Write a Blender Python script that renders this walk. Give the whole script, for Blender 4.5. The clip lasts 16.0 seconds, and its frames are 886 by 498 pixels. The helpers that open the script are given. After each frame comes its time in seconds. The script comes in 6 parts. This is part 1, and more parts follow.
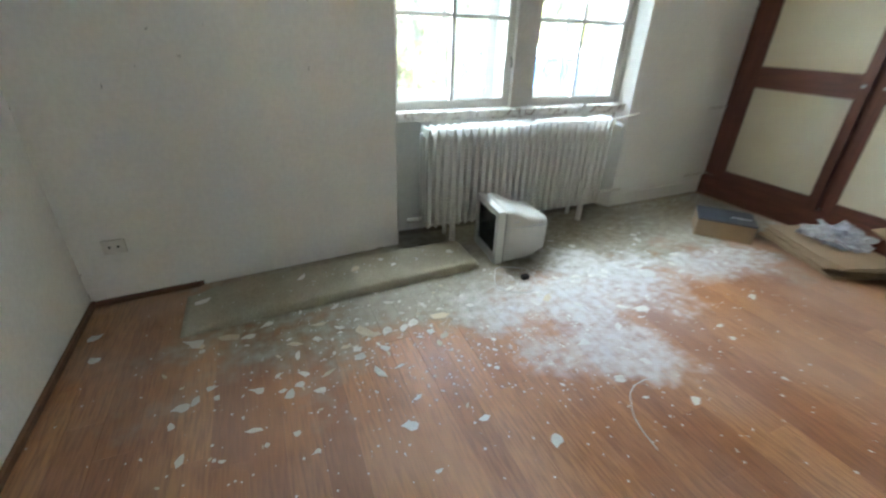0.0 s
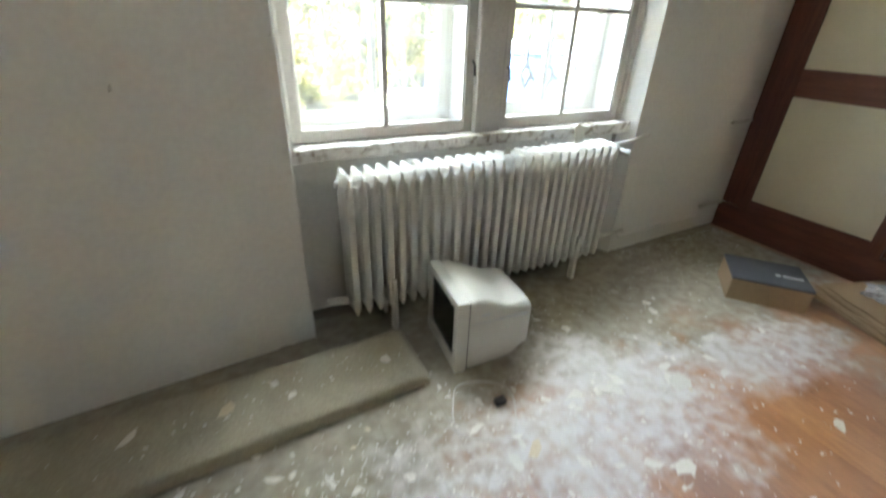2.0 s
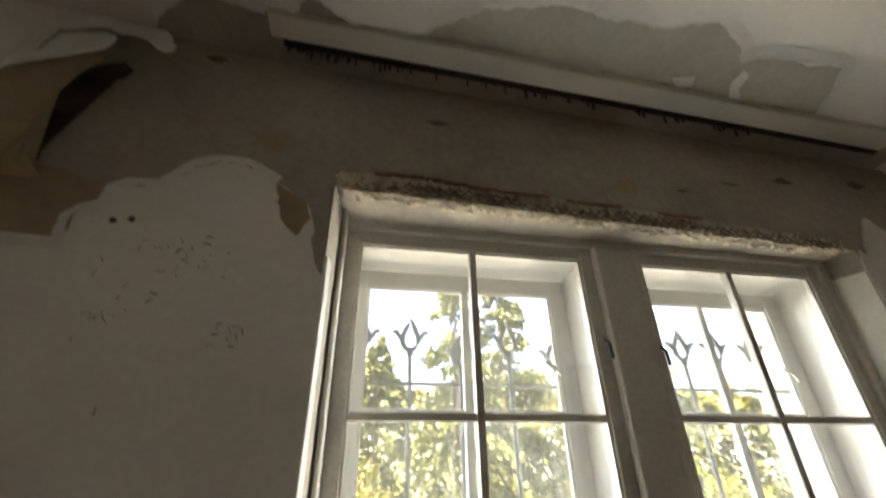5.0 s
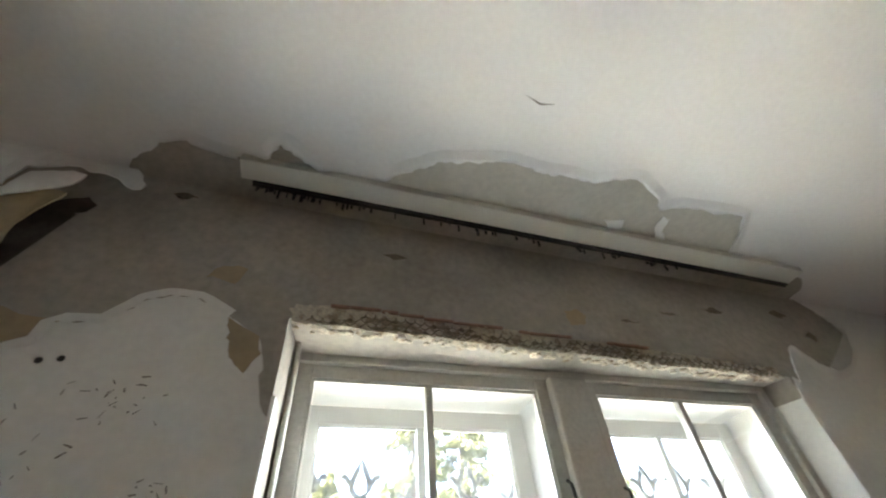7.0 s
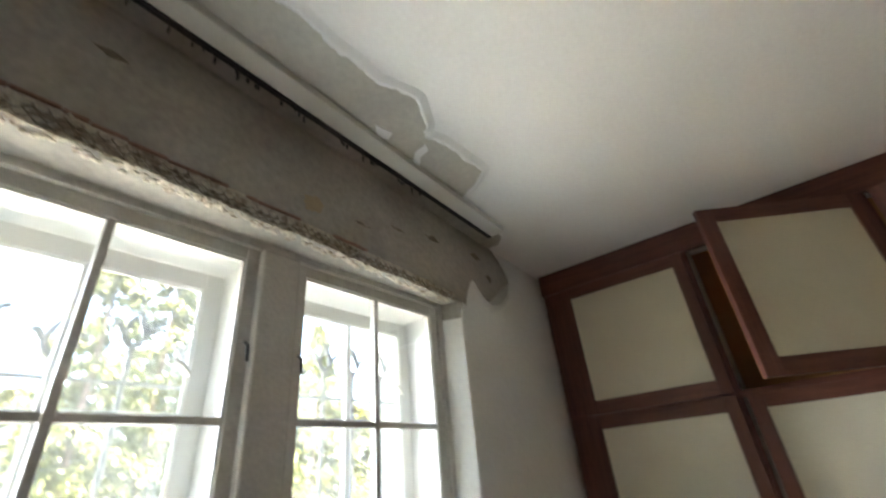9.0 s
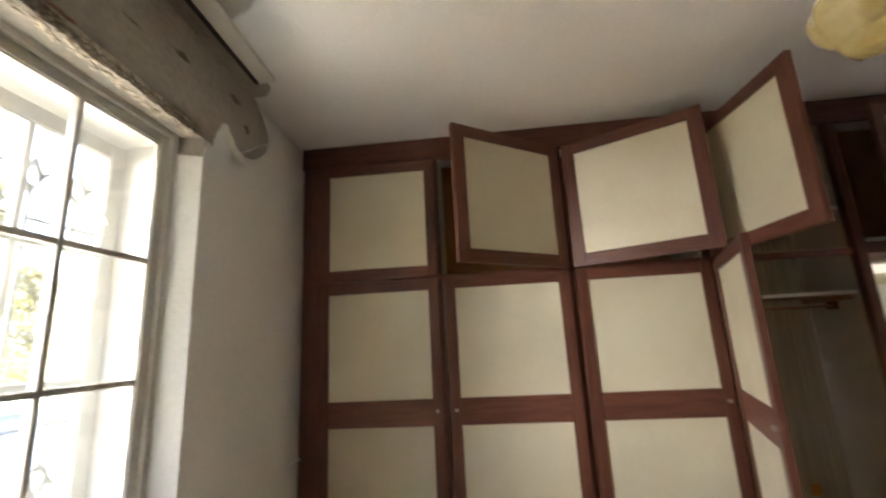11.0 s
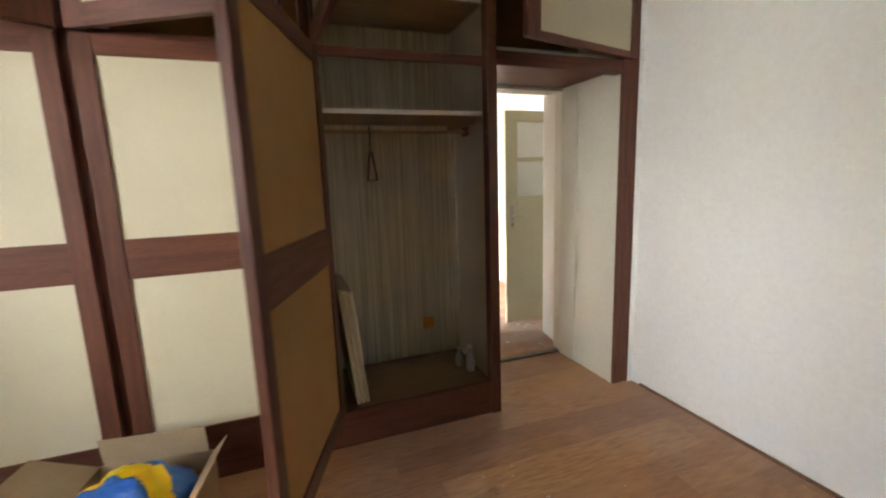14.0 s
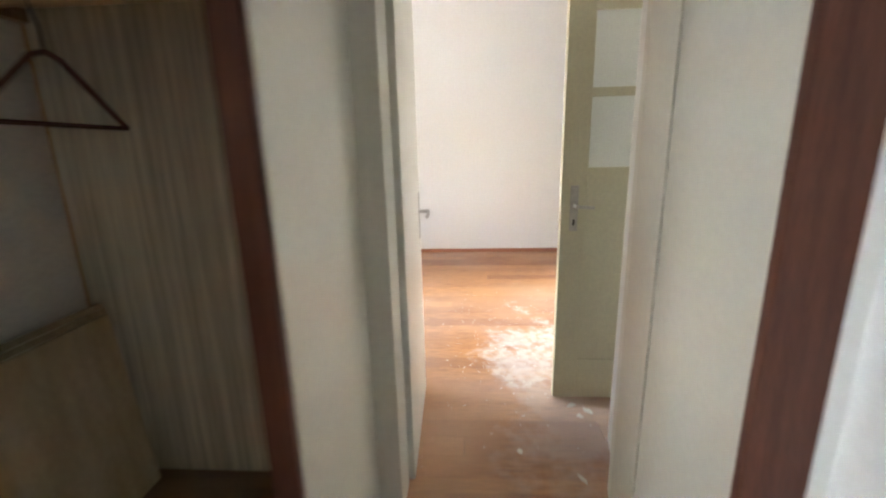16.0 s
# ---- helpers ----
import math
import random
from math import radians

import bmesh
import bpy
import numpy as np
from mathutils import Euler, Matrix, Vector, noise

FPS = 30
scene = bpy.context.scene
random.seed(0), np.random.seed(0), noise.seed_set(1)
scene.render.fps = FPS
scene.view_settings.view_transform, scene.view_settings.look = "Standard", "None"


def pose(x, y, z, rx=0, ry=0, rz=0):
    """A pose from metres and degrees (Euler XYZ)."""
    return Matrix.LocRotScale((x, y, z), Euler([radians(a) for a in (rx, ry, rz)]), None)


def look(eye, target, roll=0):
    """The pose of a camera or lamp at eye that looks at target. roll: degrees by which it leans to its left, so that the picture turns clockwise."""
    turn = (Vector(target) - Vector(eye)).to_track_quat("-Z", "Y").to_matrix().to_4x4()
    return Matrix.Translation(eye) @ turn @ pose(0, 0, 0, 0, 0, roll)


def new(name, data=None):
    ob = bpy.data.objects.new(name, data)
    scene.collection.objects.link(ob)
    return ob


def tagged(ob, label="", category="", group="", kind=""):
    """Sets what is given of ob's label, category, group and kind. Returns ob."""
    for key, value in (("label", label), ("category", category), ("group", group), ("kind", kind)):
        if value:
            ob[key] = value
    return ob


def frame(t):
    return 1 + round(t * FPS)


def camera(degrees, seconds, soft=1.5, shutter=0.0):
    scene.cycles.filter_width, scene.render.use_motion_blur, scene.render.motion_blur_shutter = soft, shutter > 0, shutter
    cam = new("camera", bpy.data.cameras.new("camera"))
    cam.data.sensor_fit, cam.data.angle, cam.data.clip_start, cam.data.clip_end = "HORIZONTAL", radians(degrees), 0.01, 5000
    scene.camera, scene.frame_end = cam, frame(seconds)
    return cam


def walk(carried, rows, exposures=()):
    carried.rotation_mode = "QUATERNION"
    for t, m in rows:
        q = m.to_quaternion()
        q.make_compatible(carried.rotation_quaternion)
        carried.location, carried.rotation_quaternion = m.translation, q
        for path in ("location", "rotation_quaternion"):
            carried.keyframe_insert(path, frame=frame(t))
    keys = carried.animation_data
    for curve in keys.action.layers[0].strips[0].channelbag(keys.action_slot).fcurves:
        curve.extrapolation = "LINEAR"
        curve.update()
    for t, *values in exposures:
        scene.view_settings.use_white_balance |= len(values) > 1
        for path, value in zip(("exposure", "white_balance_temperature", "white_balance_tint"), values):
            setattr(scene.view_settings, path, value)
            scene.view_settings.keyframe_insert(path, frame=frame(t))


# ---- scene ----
cam = camera(92.8, 16.0, soft=2.1, shutter=0.5)
PATH = [
    (0, (0.553, 0.172, 1.438), (1.271, 1.798, 0.521), 2.0),
    (0.5, (0.727, 0.502, 1.42), (1.293, 2.051, 0.288), 1.4),
    (1, (0.874, 0.69, 1.407), (1.508, 2.192, 0.248), 2.0),
    (1.5, (0.999, 0.917, 1.398), (1.734, 2.403, 0.278), 2.4),
    (2, (1.195, 1.108, 1.443), (1.993, 2.682, 0.502), 2.0),
    (2.5, (1.424, 1.355, 1.519), (2.248, 3.014, 0.764), 1.9),
    (3, (1.497, 1.676, 1.484), (2.294, 3.408, 0.88), 0.5),
    (3.5, (1.566, 1.799, 1.525), (2.336, 3.626, 1.268), -1.6),
    (4, (1.606, 1.837, 1.711), (2.259, 3.709, 1.974), -1.3),
    (4.5, (1.571, 1.844, 1.804), (2.016, 3.661, 2.513), -0.7),
    (5, (1.514, 1.793, 1.888), (1.847, 3.513, 2.854), -1.0),
    (5.2, (1.5, 1.784, 1.91), (1.806, 3.453, 2.969), -1.3),
    (7.5, (1.531, 1.712, 1.911), (2.156, 3.004, 3.303), -7.6),
    (8, (1.568, 1.693, 1.892), (2.449, 2.943, 3.181), -8.3),
    (8.5, (1.611, 1.696, 1.9), (2.783, 2.874, 3.012), -7.0),
    (9, (1.637, 1.689, 1.853), (3.053, 2.748, 2.788), -5.7),
    (9.2, (1.624, 1.677, 1.857), (3.132, 2.685, 2.699), -4.7),
    (11.3, (1.683, 1.612, 1.627), (3.655, 1.621, 1.958), -2.7),
    (11.5, (1.719, 1.59, 1.644), (3.697, 1.46, 1.906), -2.6),
    (12, (1.812, 1.415, 1.623), (3.763, 0.985, 1.74), -2.2),
    (12.5, (1.914, 1.243, 1.542), (3.795, 0.561, 1.537), -1.9),
    (13, (2.123, 0.986, 1.526), (3.957, 0.2, 1.391), -1.64),
    (13.5, (2.364, 0.7, 1.467), (4.177, -0.104, 1.206), -1.8),
    (14, (2.531, 0.206, 1.466), (4.388, -0.461, 1.139), -2.0),
    (14.5, (2.912, -0.209, 1.47), (4.812, -0.685, 1.069), -2.2),
    (15, (3.201, -0.641, 1.416), (5.144, -0.859, 0.994), -2.2),
    (15.5, (3.549, -1.04, 1.397), (5.495, -1.071, 0.936), -1.7),
    (16, (4.027, -1.306, 1.401), (5.964, -1.178, 0.921), -1.4),
]
EXPOSURES = [(0.0, 6.1, 6300, 14), (2.0, 5.85, 6900, 17), (3.0, 5.15, 7700, 20), (3.5, 4.5, 8200, 22), (4.0, 3.9, 8600, 18), (5.0, 4.4, 8100, 23), (7.5, 5.4, 6800, 21),
             (9.0, 5.3, 6900, 21), (11.3, 5.65, 8000, 27), (12.0, 5.9, 7500, 24), (12.5, 5.95, 7400, 23), (13.5, 5.92, 7600, 26), (14.0, 5.9, 8000, 23), (14.5, 5.95, 8900, 23), (15.0, 5.95, 9300, 23), (16.0, 5.9, 7100, 20)]
walk(cam, [(t, look(eye, target, roll)) for t, eye, target, roll in PATH], EXPOSURES)

# ---- world and light ----
SUN_ELEVATION, SUN_AZIMUTH = 56.0, 250.0   # degrees; azimuth clockwise from +y
world = bpy.data.worlds.new("sky")
scene.world = world
world.use_nodes = True
wn = world.node_tree.nodes
sky = wn.new("ShaderNodeTexSky")
sky.sky_type = "NISHITA"
sky.sun_disc = False
sky.sun_elevation = radians(SUN_ELEVATION)
sky.sun_rotation = radians(SUN_AZIMUTH)
wn["Background"].inputs["Strength"].default_value = 0.085
world.node_tree.links.new(sky.outputs["Color"], wn["Background"].inputs["Color"])

sun_data = bpy.data.lights.new("sun", "SUN")
sun_data.energy, sun_data.angle, sun_data.color = 5.0, radians(0.5), (1.0, 0.95, 0.86)
sun = new("sun", sun_data)
az, el = radians(SUN_AZIMUTH), radians(SUN_ELEVATION)
sun_from = Vector((math.sin(az) * math.cos(el), math.cos(az) * math.cos(el), math.sin(el)))
sun.matrix_world = look(sun_from * 40, (0, 0, 0))


def area_fill(name, centre, target, width, height, power, colour):
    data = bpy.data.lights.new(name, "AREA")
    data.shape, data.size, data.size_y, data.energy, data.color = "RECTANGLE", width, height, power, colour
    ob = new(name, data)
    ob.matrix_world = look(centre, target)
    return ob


# area lamp added out of view above the window, standing in for skylight
area_fill("window_fill", (2.45, 4.6, 4.2), (2.35, 1.5, 0.4), 3.0, 1.6, 20, (0.80, 0.95, 1.0))
# added lamp, unseen in the garden, aimed slantwise to brighten the back wall
area_fill("garden_fill", (-0.6, 8.5, 2.6), (2.45, 3.3, 1.7), 2.2, 3.0, 42, (0.72, 0.89, 1.0))
# the same from the yard side, added unseen to brighten the side wall
area_fill("yard_fill", (8.6, 6.4, 2.9), (2.45, 3.3, 1.7), 2.2, 3.0, 100, (0.84, 0.97, 1.0))
# lamp added in the far room's assumed window, which the walk never sees
area_fill("far_room_fill", (8.0, 1.72, 1.6), (8.0, 0, 1.3), 1.1, 1.1, 0.2, (0.86, 0.93, 1.0))

# ---- materials ----


def material(name, colour, rough=0.6, second=None, scale=3.0, amount=0.5, grain=60.0, grain_amount=0.15, bump=0.15,
             stretch=(1, 1, 1), metal=0.0, spec=0.5, tint=0.0, edges=(0.35, 0.65), bump_size=0.004, detail=6.0):
    """A surface with broad patches of a second colour, fine grain and relief; tint varies it from piece to piece."""
    m = bpy.data.materials.new(name)
    m.use_nodes = True
    n, l = m.node_tree.nodes, m.node_tree.links
    bsdf = n["Principled BSDF"]
    coord = n.new("ShaderNodeTexCoord")
    mapping = n.new("ShaderNodeMapping")
    mapping.inputs["Scale"].default_value = stretch
    l.new(coord.outputs["Object"], mapping.inputs["Vector"])
    vec = mapping.outputs["Vector"]
    info = n.new("ShaderNodeObjectInfo")
    if tint > 0:
        shift = n.new("ShaderNodeVectorMath")
        shift.operation = "MULTIPLY_ADD"
        comb = n.new("ShaderNodeCombineXYZ")
        for k in range(3):
            l.new(info.outputs["Random"], comb.inputs[k])
        l.new(comb.outputs[0], shift.inputs[0])
        shift.inputs[1].default_value = (17.0, 31.0, 23.0)
        l.new(vec, shift.inputs[2])
        vec = shift.outputs[0]
    broad = n.new("ShaderNodeTexNoise")
    broad.inputs["Scale"].default_value, broad.inputs["Detail"].default_value = scale, detail
    l.new(vec, broad.inputs["Vector"])
    ramp = n.new("ShaderNodeMapRange")
    ramp.inputs["From Min"].default_value, ramp.inputs["From Max"].default_value = edges
    ramp.inputs["To Max"].default_value = amount
    l.new(broad.outputs["Fac"], ramp.inputs["Value"])
    mix = n.new("ShaderNodeMix")
    mix.data_type = "RGBA"
    mix.inputs["A"].default_value = (*colour, 1)
    mix.inputs["B"].default_value = (*(second or [c * 0.7 for c in colour]), 1)
    l.new(ramp.outputs[0], mix.inputs["Factor"])
    fine = n.new("ShaderNodeTexNoise")
    fine.inputs["Scale"].default_value, fine.inputs["Detail"].default_value = grain, 4
    l.new(vec, fine.inputs["Vector"])
    value = n.new("ShaderNodeMapRange")
    value.inputs["From Min"].default_value, value.inputs["From Max"].default_value = 0.25, 0.75
    value.inputs["To Min"].default_value, value.inputs["To Max"].default_value = 1 - grain_amount, 1 + grain_amount
    l.new(fine.outputs["Fac"], value.inputs["Value"])
    last = value.outputs[0]
    if tint > 0:
        own = n.new("ShaderNodeMapRange")
        own.inputs["To Min"].default_value, own.inputs["To Max"].default_value = 1 - tint, 1 + tint
        l.new(info.outputs["Random"], own.inputs["Value"])
        both = n.new("ShaderNodeMath")
        both.operation = "MULTIPLY"
        l.new(last, both.inputs[0])
        l.new(own.outputs[0], both.inputs[1])
        last = both.outputs[0]
    scaled = n.new("ShaderNodeVectorMath")
    scaled.operation = "SCALE"
    l.new(mix.outputs["Result"], scaled.inputs[0])
    l.new(last, scaled.inputs["Scale"])
    l.new(scaled.outputs[0], bsdf.inputs["Base Color"])
    bsdf.inputs["Roughness"].default_value = rough
    bsdf.inputs["Metallic"].default_value = metal
    bsdf.inputs["Specular IOR Level"].default_value = spec
    if bump > 0:
        b = n.new("ShaderNodeBump")
        b.inputs["Strength"].default_value, b.inputs["Distance"].default_value = bump, bump_size
        total = n.new("ShaderNodeMath")
        total.operation = "ADD"
        l.new(fine.outputs["Fac"], total.inputs[0])
        l.new(broad.outputs["Fac"], total.inputs[1])
        l.new(total.outputs[0], b.inputs["Height"])
        l.new(b.outputs["Normal"], bsdf.inputs["Normal"])
    return m


def glass_material(name, gloss=0.06, tint=(0.93, 0.95, 0.94), dust=0.0):
    m = bpy.data.materials.new(name)
    m.use_nodes = True
    n, l = m.node_tree.nodes, m.node_tree.links
    n.remove(n["Principled BSDF"])
    clear, shine, mix = n.new("ShaderNodeBsdfTransparent"), n.new("ShaderNodeBsdfGlossy"), n.new("ShaderNodeMixShader")
    clear.inputs["Color"].default_value = (*tint, 1)
    shine.inputs["Roughness"].default_value = 0.03
    mix.inputs["Fac"].default_value = gloss
    l.new(clear.outputs[0], mix.inputs[1])
    l.new(shine.outputs[0], mix.inputs[2])
    if dust == 0:
        l.new(mix.outputs[0], n["Material Output"].inputs["Surface"])
        return m
    # thin uneven dust film, lit from behind, which also imitates a veil of glare
    film, coat, spots, span = n.new("ShaderNodeBsdfTranslucent"), n.new("ShaderNodeMixShader"), n.new("ShaderNodeTexNoise"), n.new("ShaderNodeMapRange")
    coord = n.new("ShaderNodeTexCoord")
    film.inputs["Color"].default_value = (0.85, 0.84, 0.78, 1)
    spots.inputs["Scale"].default_value, spots.inputs["Detail"].default_value = 6.0, 6.0
    l.new(coord.outputs["Object"], spots.inputs["Vector"])
    l.new(spots.outputs["Fac"], span.inputs["Value"])
    span.inputs["From Min"].default_value, span.inputs["From Max"].default_value = 0.3, 0.7
    span.inputs["To Min"].default_value, span.inputs["To Max"].default_value = dust * 0.5, dust * 1.5
    l.new(span.outputs[0], coat.inputs["Fac"])
    l.new(mix.outputs[0], coat.inputs[1])
    l.new(film.outputs[0], coat.inputs[2])
    l.new(coat.outputs[0], n["Material Output"].inputs["Surface"])
    return m


WHITE_WALL = material("white_wall_paint", (0.86, 0.86, 0.825), 0.75, (0.78, 0.78, 0.72), 1.6, 0.45, 45, 0.04, 0.12, bump_size=0.003)
SOUTH_WALL = material("south_wall_paint", (0.87, 0.87, 0.84), 0.7, (0.82, 0.82, 0.78), 1.1, 0.4, 40, 0.03, 0.10, bump_size=0.003)
CEILING_PAINT = material("ceiling_paint", (0.87, 0.865, 0.84), 0.8, (0.81, 0.80, 0.77), 1.4, 0.35, 50, 0.03, 0.10, bump_size=0.003)
BARE_PLASTER = material("bare_plaster", (0.46, 0.425, 0.365), 0.9, (0.34, 0.31, 0.26), 2.6, 0.7, 35, 0.14, 0.35, bump_size=0.006)
TAN_PAINT = material("old_tan_paint", (0.46, 0.36, 0.23), 0.8, (0.34, 0.27, 0.17), 5, 0.6, 40, 0.10, 0.2)
CEILING_BARE = material("bare_ceiling_plaster", (0.60, 0.575, 0.50), 0.9, (0.50, 0.48, 0.42), 4, 0.6, 40, 0.08, 0.25)
FRAME_PAINT = material("aged_window_paint", (0.58, 0.56, 0.51), 0.45, (0.40, 0.37, 0.33), 4, 0.55, 70, 0.10, 0.25, edges=(0.5, 0.75), tint=0.05)
OUTER_PAINT = material("outer_window_paint", (0.60, 0.59, 0.56), 0.5, (0.5, 0.48, 0.44), 6, 0.4, 70, 0.06, 0.15, tint=0.04)
SILL_PAINT = material("flaking_sill_paint", (0.70, 0.68, 0.64), 0.7, (0.28, 0.22, 0.17), 22, 0.9, 90, 0.15, 0.6, edges=(0.52, 0.64), bump_size=0.008)
RUBBLE = material("broken_plaster", (0.66, 0.61, 0.50), 0.95, (0.34, 0.25, 0.17), 24, 0.8, 120, 0.25, 0.8, edges=(0.47, 0.6), bump_size=0.012)
PIT = material("pitted_plaster", (0.15, 0.11, 0.08), 0.95, (0.40, 0.34, 0.25), 45, 0.8, 150, 0.3, 0.8, bump_size=0.01)
DAMP = material("damp_brown", (0.17, 0.14, 0.105), 0.95, (0.25, 0.21, 0.16), 12, 0.9, 70, 0.2, 0.3)
SCUFF = material("scuffed_paint", (0.30, 0.27, 0.23), 0.9, (0.16, 0.14, 0.12), 20, 0.8, 60, 0.2, 0.2)
GAP_SHADE = material("painted_gap_shade", (0.06, 0.045, 0.035), 0.95, (0.16, 0.13, 0.10), 9, 0.8, 60, 0.2, 0.3)
RUST = material("rusty_lath", (0.36, 0.21, 0.16), 0.85, (0.22, 0.13, 0.10), 20, 0.8, 100, 0.2, 0.5)
RADIATOR_PAINT = material("radiator_enamel", (0.72, 0.71, 0.66), 0.42, (0.60, 0.57, 0.50), 5, 0.22, 60, 0.06, 0.15, tint=0.04)
DUST_WHITE = material("plaster_dust", (0.78, 0.77, 0.75), 0.95, (0.66, 0.64, 0.60), 20, 0.6, 120, 0.12, 0.5)
FLAKE = material("paint_flake_white", (0.74, 0.73, 0.69), 0.85, (0.62, 0.59, 0.50), 14, 0.6, 80, 0.10, 0.3, tint=0.10)
FLAKE_TAN = material("paint_flake_tan", (0.60, 0.50, 0.33), 0.85, (0.66, 0.62, 0.52), 14, 0.7, 80, 0.10, 0.3, tint=0.08)
GREY_CLOTH = material("dusty_floor_covering", (0.34, 0.305, 0.22), 0.95, (0.45, 0.41, 0.31), 4, 0.7, 90, 0.16, 0.4, bump_size=0.006)
WOOD_V = material("dark_wood_upright", (0.165, 0.058, 0.034), 0.45, (0.095, 0.031, 0.020), 6, 0.8, 60, 0.25, 0.15, stretch=(6, 6, 0.5), tint=0.12, spec=0.35)
WOOD_H = material("dark_wood_level", (0.165, 0.058, 0.034), 0.45, (0.095, 0.031, 0.020), 6, 0.8, 60, 0.25, 0.15, stretch=(6, 0.5, 6), tint=0.12, spec=0.35)
PANEL_CREAM = material("cream_panel", (0.66, 0.59, 0.43), 0.5, (0.56, 0.49, 0.34), 1.8, 0.6, 130, 0.04, 0.08, tint=0.03)
PANEL_BACK = material("hardboard_back", (0.42, 0.215, 0.07), 0.65, (0.35, 0.17, 0.055), 3, 0.6, 140, 0.12, 0.15)
WOODGRAIN = material("streaked_lining", (0.62, 0.57, 0.44), 0.6, (0.40, 0.36, 0.26), 9, 0.9, 60, 0.18, 0.1, stretch=(5, 5, 0.12), edges=(0.35, 0.65))
SIDE_BOARD = material("grey_closet_side", (0.66, 0.62, 0.54), 0.6, (0.56, 0.52, 0.45), 4, 0.6, 70, 0.08, 0.1)
SHELF_EDGE = material("white_shelf_edge", (0.88, 0.88, 0.86), 0.5, None, 5, 0.15, 80, 0.04, 0.05)
SHELF_WOOD = material("shelf_board", (0.42, 0.27, 0.15), 0.6, (0.32, 0.20, 0.11), 5, 0.7, 60, 0.15, 0.1, stretch=(4, 0.5, 4))
CLOSET_FLOOR = material("closet_floor_board", (0.26, 0.15, 0.075), 0.6, (0.18, 0.10, 0.05), 5, 0.7, 60, 0.15, 0.1, stretch=(4, 0.5, 4))
RAW_WOOD = material("raw_board", (0.46, 0.35, 0.22), 0.7, (0.36, 0.26, 0.15), 5, 0.7, 60, 0.15, 0.15, stretch=(5, 5, 0.6))
DOOR_WHITE = material("white_door_enamel", (0.76, 0.75, 0.68), 0.35, (0.68, 0.66, 0.57), 2, 0.5, 60, 0.03, 0.05)
DOOR_CREAM = material("cream_door_enamel", (0.64, 0.60, 0.43), 0.4, (0.56, 0.52, 0.36), 2, 0.5, 60, 0.05, 0.08)
PASSAGE_PAINT = material("passage_gloss_paint", (0.72, 0.70, 0.61), 0.4, (0.62, 0.60, 0.50), 1.5, 0.5, 40, 0.03, 0.06)
# opaque; light coming through the glass is put into its pale colour
FROSTED = material("frosted_pane", (0.90, 0.92, 0.87), 0.35, (0.86, 0.89, 0.83), 6, 0.4, 120, 0.05, 0.2)
METAL = material("dull_metal", (0.55, 0.53, 0.48), 0.35, (0.40, 0.38, 0.34), 20, 0.5, 90, 0.08, 0.05, metal=0.9)
IRON = material("grille_iron", (0.11, 0.11, 0.108), 0.6, (0.10, 0.095, 0.09), 14, 0.6, 80, 0.12, 0.2, metal=0.2)
DARK = material("dark_track", (0.025, 0.022, 0.02), 0.7, (0.05, 0.04, 0.035), 12, 0.6, 80, 0.2, 0.2)
PLASTIC_BEIGE = material("beige_plastic", (0.66, 0.65, 0.60), 0.5, (0.56, 0.54, 0.48), 5, 0.4, 150, 0.04, 0.06)
SCREEN = material("dark_screen", (0.012, 0.014, 0.016), 0.15, (0.03, 0.03, 0.032), 8, 0.6, 60, 0.1, 0.02)
CARDBOARD = material("brown_cardboard", (0.40, 0.28, 0.17), 0.8, (0.33, 0.225, 0.13), 3, 0.6, 90, 0.08, 0.12, tint=0.08)
LID_SLATE = material("slate_lid", (0.055, 0.065, 0.08), 0.6, (0.085, 0.09, 0.10), 6, 0.6, 80, 0.1, 0.1)
LOGO_GREY = material("pale_print", (0.62, 0.64, 0.66), 0.6, None, 10, 0.3, 80, 0.05, 0)
BAG_BLUE = material("blue_bag", (0.012, 0.16, 0.58), 0.22, (0.008, 0.11, 0.46), 4, 0.6, 16, 0.10, 0.9, bump_size=0.02)
BAG_YELLOW = material("yellow_band", (0.82, 0.52, 0.012), 0.3, (0.72, 0.44, 0.01), 5, 0.5, 40, 0.05, 0.1)
ORANGE = material("orange_socket", (0.62, 0.27, 0.02), 0.5, None, 10, 0.3, 60, 0.05, 0.05)
SKIRTING = material("brown_skirting", (0.22, 0.105, 0.05), 0.6, (0.14, 0.07, 0.035), 5, 0.7, 60, 0.15, 0.2, stretch=(1, 1, 3))
SKIRT_RED = material("red_skirting", (0.42, 0.17, 0.09), 0.55, (0.34, 0.13, 0.07), 5, 0.6, 60, 0.1, 0.1)
STONE_SILL = material("worn_threshold", (0.20, 0.18, 0.15), 0.8, (0.33, 0.30, 0.24), 9, 0.7, 60, 0.15, 0.3)
BARK = material("bark", (0.12, 0.08, 0.055), 0.9, (0.07, 0.05, 0.04), 8, 0.7, 40, 0.2, 0.5)
LEAF = material("leaf_green", (0.118, 0.108, 0.010), 0.6, (0.06, 0.075, 0.010), 1.1, 0.8, 12, 0.25, 0)
NEEDLE = material("needle_green", (0.085, 0.090, 0.012), 0.6, (0.042, 0.056, 0.010), 1.6, 0.8, 12, 0.25, 0)
GRASS = material("lawn_grass", (0.027, 0.029, 0.0025), 0.85, (0.040, 0.034, 0.004), 0.7, 0.8, 14, 0.3, 0.5, bump_size=0.03)
GRAVEL = material("pale_paving", (0.55, 0.53, 0.48), 0.9, (0.45, 0.43, 0.38), 1.2, 0.6, 30, 0.15, 0.3)
